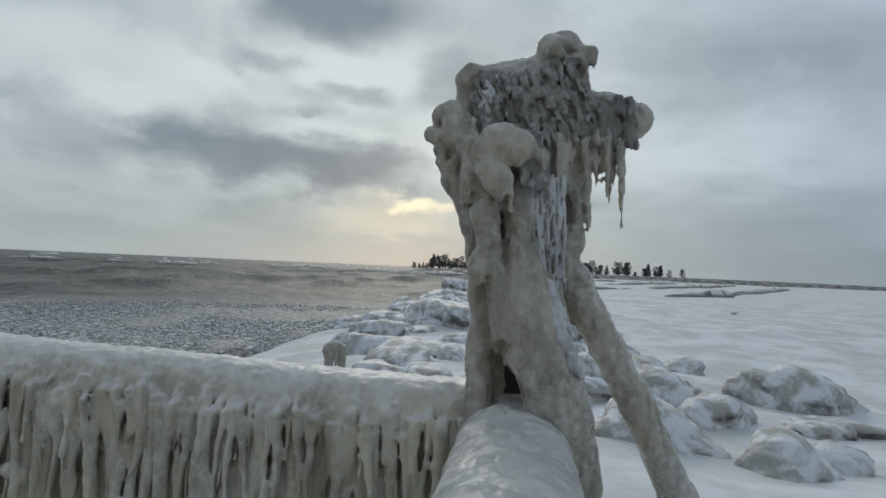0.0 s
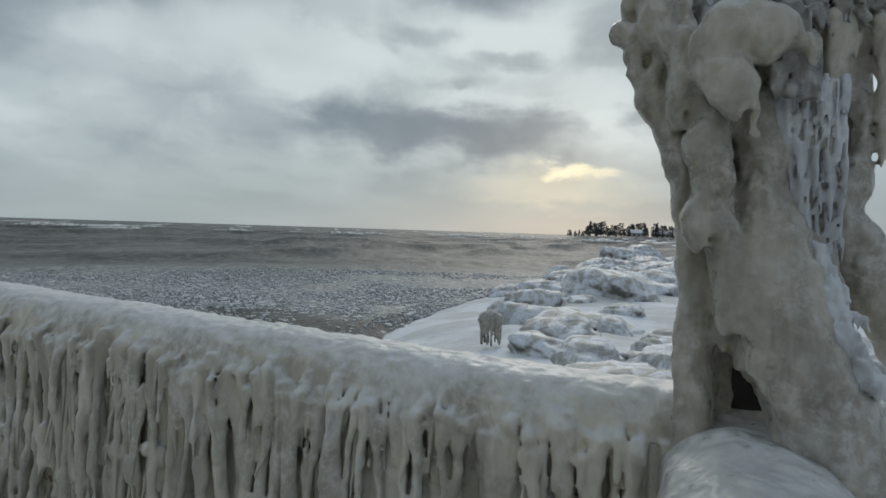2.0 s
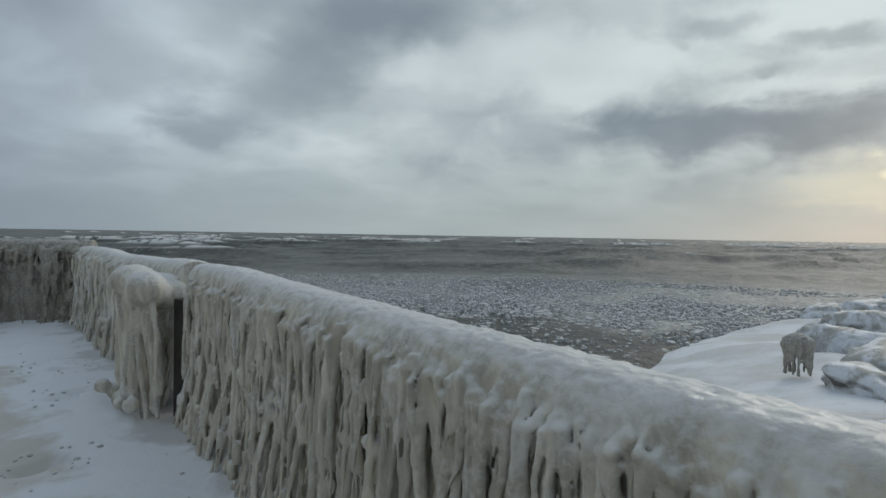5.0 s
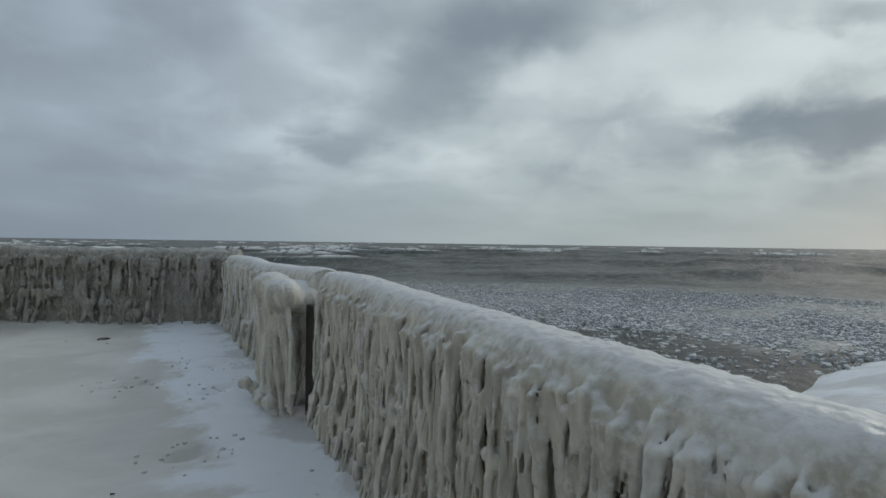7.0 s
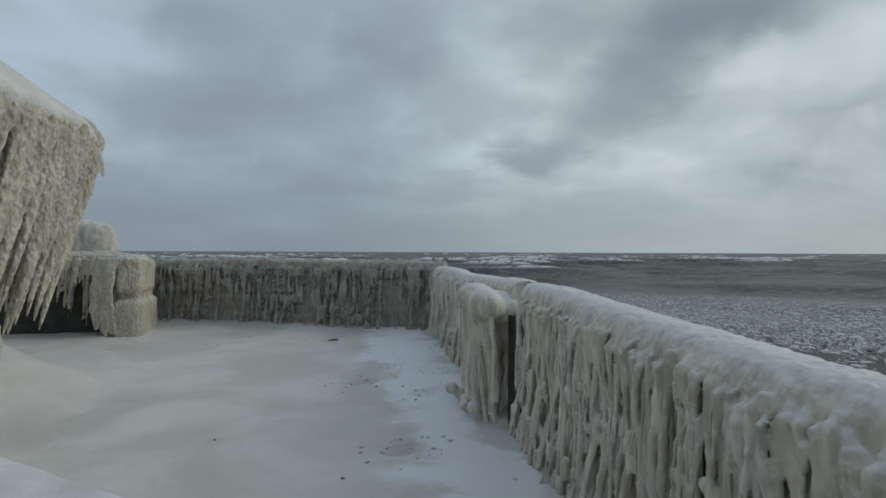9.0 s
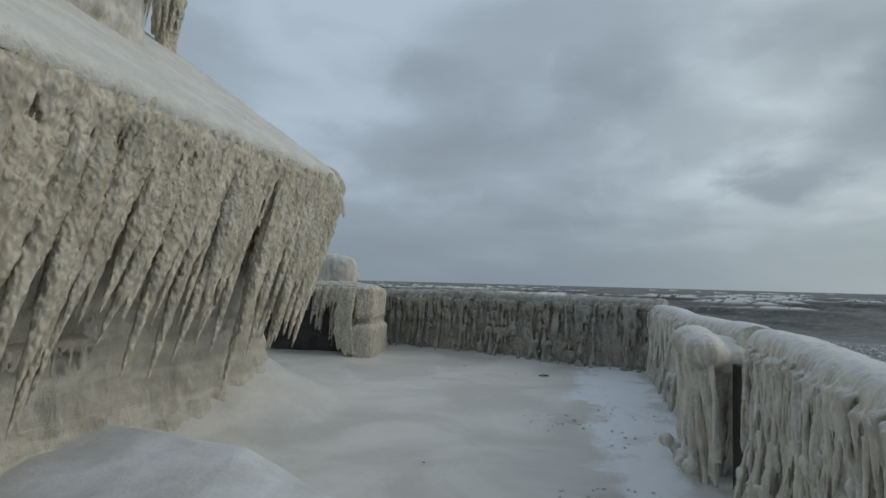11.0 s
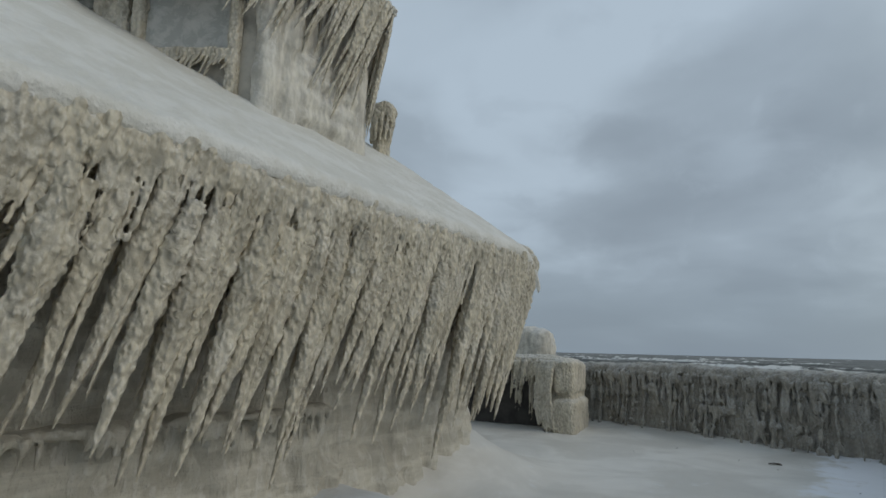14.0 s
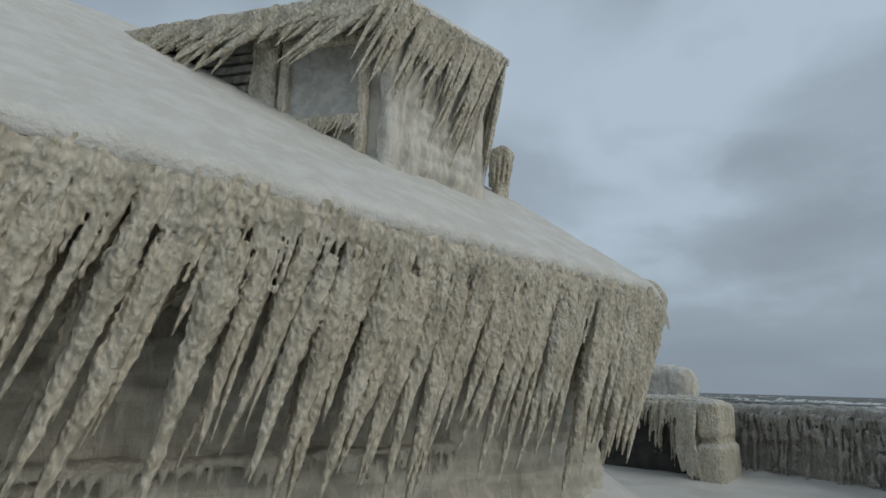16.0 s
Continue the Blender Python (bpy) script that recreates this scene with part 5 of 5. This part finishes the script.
# ---------- iced bin store by the far railing ----------
def build_bins():
    ice = Ice((-5.4, 11.2, -0.1), (-2.2, 13.7, 1.65), 0.021)
    rng = np.random.default_rng(61)
    ice.slab((-5.2, 12.25, -0.1), (-2.6, 13.5, 1.36), 0.16, 0.06)
    # end wall in two swollen tiers under a white cap
    ice.slab((-2.92, 11.52, 0.70), (-2.47, 12.9, 1.40), 0.15, 0.02)
    ice.slab((-2.94, 11.46, -0.1), (-2.42, 12.9, 0.64), 0.13, 0.02)
    ice.slab((-2.86, 11.62, 0.4), (-2.52, 12.9, 1.0), 0.08, 0.02)
    ice.ball((-2.70, 12.0, 1.34), (0.27, 0.5, 0.12), 0.06)
    # lip of the roof over the open side
    for i in range(12):
        x = -2.9 - 0.2 * i
        ice.rod((x, 11.78 + 0.01 * i, 1.37), (x - 0.2, 11.79 + 0.01 * i, 1.38), 0.085, 0.085, 0.05)
        ice.rod((x, 12.02, 1.37), (x - 0.2, 12.02, 1.38), 0.12, 0.12, 0.08)
    # drapes at the corner, blown inwards
    ice.slab((-3.16, 11.66, 0.0), (-2.8, 11.85, 1.36), 0.06, 0.03)
    for i in range(22):
        u = i / 21
        x, y = -2.88 - 0.34 * u, 11.50 + 0.14 * u
        z1 = rng.uniform(-0.02, 0.1) if u < 0.55 else rng.uniform(0.1, 0.7)
        pts = [(x + 0.04, y + 0.05, 1.36), (x, y - 0.01, 1.22), (x - 0.05, y - 0.03, 0.85), (x - 0.02 - 0.05 * u, y - 0.04, 0.45), (x + 0.03 - 0.05 * u, y - 0.05, z1)]
        ice.chain(pts, [0.045, 0.038, 0.032, 0.028, 0.02], 0.008)
    for i in range(70):
        x, y = -3.05 - i * 0.032, 11.72 + rng.uniform(-0.03, 0.05)
        ln = rng.uniform(0.12, 0.55)
        ice.chain([(x, y, 1.34), (x - 0.03, y - 0.02, 1.34 - ln * 0.5), (x - 0.05, y - 0.02, 1.34 - ln)], [0.035, 0.026, 0.010], 0.012)
    for i in range(15):
        x, y = -3.1 - rng.uniform(0, 2.0), 12.06 + rng.uniform(-0.05, 0.03)
        ice.chain([(x, y, 1.3), (x - 0.04, y - 0.05, 0.8), (x - 0.09, y, rng.uniform(0.1, 0.8))], [0.05, 0.028, 0.010], 0.01)
    ice.rough(0.012, 5, 9)
    ice.scales(0.005, 14, 10)
    store = thing("ice_covered_crate", "boxy crate glazed in smooth ice, draped with icicles, near the railing", "crate")
    part("ice_shell", ice.mesh("ice_shell", HOUSE_ICE), store)
    # near-black sheet before the solid core, standing in for shade in the recess
    part("recess_shade", sheet_box("recess_shade", -5.1, -2.9, 12.12, 12.25, 0.0, 1.25, DARK), store, "dark sheet for the shade inside the open side")
    ice = Ice((-5.2, 13.9, 0.0), (-3.0, 15.2, 2.5), 0.03)
    ice.slab((-4.9, 14.1, 0.0), (-3.65, 15.0, 2.2), 0.30, 0.05)
    ice.rough(0.05, 3, 12)
    ice.rough(0.01, 14, 13)
    tagged(new("ice_covered_cabinet", ice.mesh("ice_covered_cabinet", SMOOTH_ICE)), "tall cabinet rounded over with ice behind the crate", "cabinet")


build_bins()


def build_drift():
    X, Y = np.meshgrid(np.linspace(-4.6, -0.1, 130), np.linspace(0.8, 5.9, 130), indexing="ij")
    # crest runs from the house out on the terrace, steep on its far side
    q = Y - (4.05 - 0.37 * (X + 1.87))
    ridge = np.where(q > 0, np.exp(-(q / 0.22) ** 2), np.exp(-(q / 1.5) ** 2)) * np.clip((-0.35 - X) / 1.3, 0, 1) ** 0.8
    Z = 0.42 * ridge - 0.085 + 0.02 * fbm(X * 2, Y * 2, X * 0, 3, 7)
    tagged(new("snow_drift", grid_mesh("snow_drift", X, Y, Z, SNOW)), "smooth low drift of white snow before the house", "snow drift")


build_drift()


# ---------- shore ----------
def boulder_mesh(name, seed, flat=0.62):
    bm = bmesh.new()
    bmesh.ops.create_icosphere(bm, subdivisions=4, radius=1)
    co = np.array([v.co for v in bm.verts])
    n = fbm(co[:, 0] * 1.1 + seed, co[:, 1] * 1.1, co[:, 2] * 1.1, 5, seed)
    k = 1 + 0.34 * n + 0.05 * vnoise(co[:, 0] * 7, co[:, 1] * 7, co[:, 2] * 7, seed)
    p = np.sign(co) * np.abs(co) ** 0.8 * k[:, None]
    p[:, 2] *= flat
    for v, c in zip(bm.verts, p):
        v.co = c
    return bm_mesh(name, bm, ROCK, True)


def build_boulders():
    rng = np.random.default_rng(77)
    meshes = [boulder_mesh("boulder", 200 + i, 0.45 + 0.04 * i) for i in range(7)]
    spots = [(7.9, 0.0, 0.9), (13.3, 0.6, 0.85), (9.3, -1.6, 0.8), (24.6, -0.8, 1.6), (10.5, 0.9, 0.6), (60, -3.2, 2.4), (63, -5.5, 2.2)]
    for _ in range(900):
        if len(spots) > 110:
            break
        x = rng.uniform(5.5, 60)
        y = shore_y(x) - rng.uniform(0.8, 13)
        r = rng.uniform(0.35, 0.95) * (0.75 + x / 40)
        if (x < 12.5 and abs(y - 0.13 - 0.163 * (x + 0.4)) < 0.5 + r) or y > shore_y(x) - 1.0 - r or math.hypot(x - 12.6, y - 2.3) < 1.6 + r or y > 0.17 * x - 0.5 * r or any(math.hypot(x - a, y - b) < 0.72 * (r + c) for a, b, c in spots):
            continue
        spots.append((x, y, r))
    for i, (x, y, r) in enumerate(spots):
        z = float(land_z(np.array([x]), np.array([y]))[0])
        ob = new("boulder", meshes[i % 7])
        ob.matrix_world = Matrix.LocRotScale((x, y, z - 0.05 * r), Euler((rng.uniform(-0.2, 0.2), rng.uniform(-0.2, 0.2), rng.uniform(0, 6.28))), (r * rng.uniform(0.9, 1.4), r * rng.uniform(0.8, 1.2), r))
        tagged(ob, "large shore boulder glazed with ice and dusted with snow", "boulder", "shore boulders")


build_boulders()


def build_stub():
    ice = Ice((11.2, 1.6, -1.3), (12.4, 2.8, 0.25), 0.02)
    z = -0.85
    ice.ball((11.75, 2.15, z + 0.52), (0.22, 0.27, 0.2), 0.06)
    for i in range(16):
        a = i * 0.42
        ice.rod((11.75 + 0.16 * math.cos(a), 2.15 + 0.2 * math.sin(a), z + 0.5), (11.75 + 0.17 * math.cos(a), 2.15 + 0.2 * math.sin(a), z + 0.02 + 0.2 * (i % 3 == 0)), 0.05, 0.025, 0.03)
    ice.rough(0.02, 9, 2)
    tagged(new("ice_covered_stump", ice.mesh("ice_covered_stump", FAR_ICE)), "low stump shaggy with drip ice among the boulders", "stump")


build_stub()


def tree(kind, seed):
    rng = np.random.default_rng(seed)
    h = 7.5
    root = thing("tree", "dark leafless tree on the far point" if kind == "bare" else "dark conifer on the far point", "tree", group="trees on the far point")
    bm = bmesh.new()
    bmesh.ops.create_cone(bm, cap_ends=True, segments=7, radius1=0.22, radius2=0.04, depth=h * 0.9, matrix=Matrix.Translation((0, 0, h * 0.45)))
    for i in range(14):
        z, a, ln = h * rng.uniform(0.3, 0.85), rng.uniform(0, 6.28), rng.uniform(0.8, 2.0)
        m = Matrix.Translation((0, 0, z)) @ Euler((0, radians(rng.uniform(30, 60)), a)).to_matrix().to_4x4() @ Matrix.Translation((0, 0, ln / 2))
        bmesh.ops.create_cone(bm, cap_ends=True, segments=5, radius1=0.09, radius2=0.02, depth=ln, matrix=m)
    part("trunk", bm_mesh("trunk", bm, BARK), root)
    bm = bmesh.new()
    for i in range(170):
        t = rng.uniform(0.22, 1.0)
        w = (1.9 * math.sin(min(1, t * 1.1) * 2.6) + 0.3) if kind == "bare" else 2.0 * (1.05 - t)
        a, q = rng.uniform(0, 6.28), rng.uniform(0.2, 1) ** 0.5
        p = Vector((w * q * math.cos(a), w * q * math.sin(a), t * h))
        s = rng.uniform(0.15, 0.38)
        vs = [bm.verts.new(p + Vector(rng.normal(0, s, 3).tolist())) for _ in range(4)]
        for tri in ((0, 1, 2), (0, 2, 3), (0, 3, 1), (1, 3, 2)):
            bm.faces.new([vs[k] for k in tri])
    part("crown", bm_mesh("crown", bm, CONIFER), root)
    return root


def build_point():
    rng = np.random.default_rng(88)
    X, Y = np.meshgrid(np.linspace(330, 560, 40), np.linspace(-300, 40, 90), indexing="ij")
    edge = np.clip((22 - Y) / 22, 0, 1) * np.clip((X - 345) / 20, 0, 1)
    Z = -3.0 + (3.2 + 1.0 * np.clip((6 - Y) / 40, 0, 1)) * np.clip(edge * 1.5, 0, 1) + 0.5 * fbm(X * 0.08, Y * 0.08, X * 0, 3, 3)
    tagged(new("ground_point", grid_mesh("ground_point", X, Y, Z, HEADLAND)), "snowy low headland across the water", "headland", kind="structure")
    base = [tree("bare", 1), tree("fir", 2), tree("bare", 3)]
    placed = 0
    for i in range(130):
        y = 14 - (i / 130) ** 1.4 * 190 + rng.uniform(-1.5, 1.5)
        x = 385 + rng.uniform(0, 40)
        s = rng.uniform(0.45, 1.45) * (0.45 if y > 2 else 1.0)
        m = pose(x, y, 0.2, 0, 0, rng.uniform(0, 360)) @ Matrix.Scale(s, 4)
        if placed < 3:
            base[placed].matrix_world = m
        else:
            c = copy_thing(base[i % 3], pose(x, y, 0.2, 0, 0, rng.uniform(0, 360)))
            c.scale = (s, s, s)
        placed += 1
    meshes = [boulder_mesh("far_boulder", 260 + i, 0.5) for i in range(3)]
    for i in range(30):
        y = rng.uniform(-60, 8)
        ob = new("boulder", meshes[i % 3])
        ob.matrix_world = Matrix.LocRotScale((352 + rng.uniform(0, 14), y, -1.2), Euler((0, 0, rng.uniform(0, 6))), (rng.uniform(1.5, 4), rng.uniform(1.5, 4), rng.uniform(1.2, 2.4)))
        tagged(ob, "dark boulder at the foot of the headland", "boulder", "headland boulders")
    for x, y in ((400, -30), (410, -48), (405, -75)):
        h = thing("cottage", "small snow-roofed cottage among the trees of the headland", "house", pose(x, y, 0.8, 0, 0, rng.uniform(-20, 20)), "headland cottages")
        part("wall", sheet_box("wall", -4, 4, -5, 5, 0, 3, WALL), h)
        bm = bmesh.new()
        v = [bm.verts.new(p) for p in ((-4.5, -5.4, 3), (-4.5, 5.4, 3), (4.5, 5.4, 3), (4.5, -5.4, 3), (0, -5.4, 5.2), (0, 5.4, 5.2))]
        for f in ((0, 1, 5, 4), (1, 2, 5), (2, 3, 4, 5), (3, 0, 4), (3, 2, 1, 0)):
            bm.faces.new([v[k] for k in f])
        part("roof", bm_mesh("roof", bm, SNOW), h, "snowy roof")
        for yy in (-3, 0, 3):
            part("window", sheet_box("window", -4.04, -3.98, yy - 0.5, yy + 0.5, 1, 2.2, DARK), h)


build_point()


# ---------- small things on the terrace ----------
def build_litter():
    rng = np.random.default_rng(5)
    spots = [(0.85, 10.05, 0.10)] + [(rng.uniform(-2.2, 1.6), rng.uniform(3.5, 11), rng.uniform(0.008, 0.02)) for _ in range(12)]
    for x, y, r in spots:
        if float(outside(np.array(x), np.array(y))) > -0.4:
            continue
        z = float(floor_z(np.array([x]), np.array([y]))[0])
        bm = bmesh.new()
        n = 7
        c = bm.verts.new((0, 0, r * 0.25))
        ring = [bm.verts.new((r * math.cos(k * 6.283 / n) * rng.uniform(0.7, 1.2), 0.5 * r * math.sin(k * 6.283 / n) * rng.uniform(0.7, 1.2), rng.uniform(-0.01, 0.25) * r)) for k in range(n)]
        for k in range(n):
            bm.faces.new((c, ring[k], ring[(k + 1) % n]))
        ext = bmesh.ops.extrude_face_region(bm, geom=bm.faces[:])
        bmesh.ops.translate(bm, verts=[v for v in ext["geom"] if isinstance(v, bmesh.types.BMVert)], vec=(0, 0, -0.006))
        bmesh.ops.recalc_face_normals(bm, faces=bm.faces[:])
        ob = new("dead_leaf", bm_mesh("dead_leaf", bm, LEAF))
        ob.matrix_world = pose(x, y, z + 0.006, 0, 0, rng.uniform(-30, 30))
        tagged(ob, "small dark dead leaf lying on the icy snow", "leaf", "leaves on the terrace")


build_litter()


def build_clods():
    """Loose crumbs of snow round the prints and along the foot of the railing."""
    rng = np.random.default_rng(15)
    V, F = [], []
    spots = []
    for px, py in ((0.86, 4.35), (1.06, 4.42), (1.45, 6.0), (1.62, 6.15), (0.95, 6.7), (0.7, 6.75), (1.75, 7.2), (1.62, 7.6)):
        spots += [(px + rng.normal(0, 0.2), py + rng.normal(0, 0.16), rng.uniform(0.008, 0.024)) for _ in range(14)]
    for line in (LAKE_RAIL, LAKE_RAIL_B):
        for _ in range(22):
            p = line.bend(np.array([[rng.uniform(0, line.length), 0.2 + abs(rng.normal(0, 0.12)), 0]]))[0]
            spots.append((p[0], p[1], rng.uniform(0.008, 0.022)))
    for x, y, r in spots:
        z = float(floor_z(np.array([x]), np.array([y]))[0]) + r * 0.25
        b = len(V)
        k = rng.uniform(0.7, 1.2, 6) * r
        V += [(x + k[0], y, z), (x - k[1], y, z), (x, y + k[2], z), (x, y - k[3], z), (x, y, z + 0.7 * k[4]), (x, y, z - 0.7 * k[5])]
        F += [(b + i, b + j, b + t) if (t == 4) else (b + j, b + i, b + t) for t in (4, 5) for i, j in ((0, 2), (2, 1), (1, 3), (3, 0))]
    tagged(new("snow_crumbs", quad_mesh("snow_crumbs", V, F, SNOW)), "loose crumbs of snow along the railing foot", "snow", kind="stuff")


build_clods()
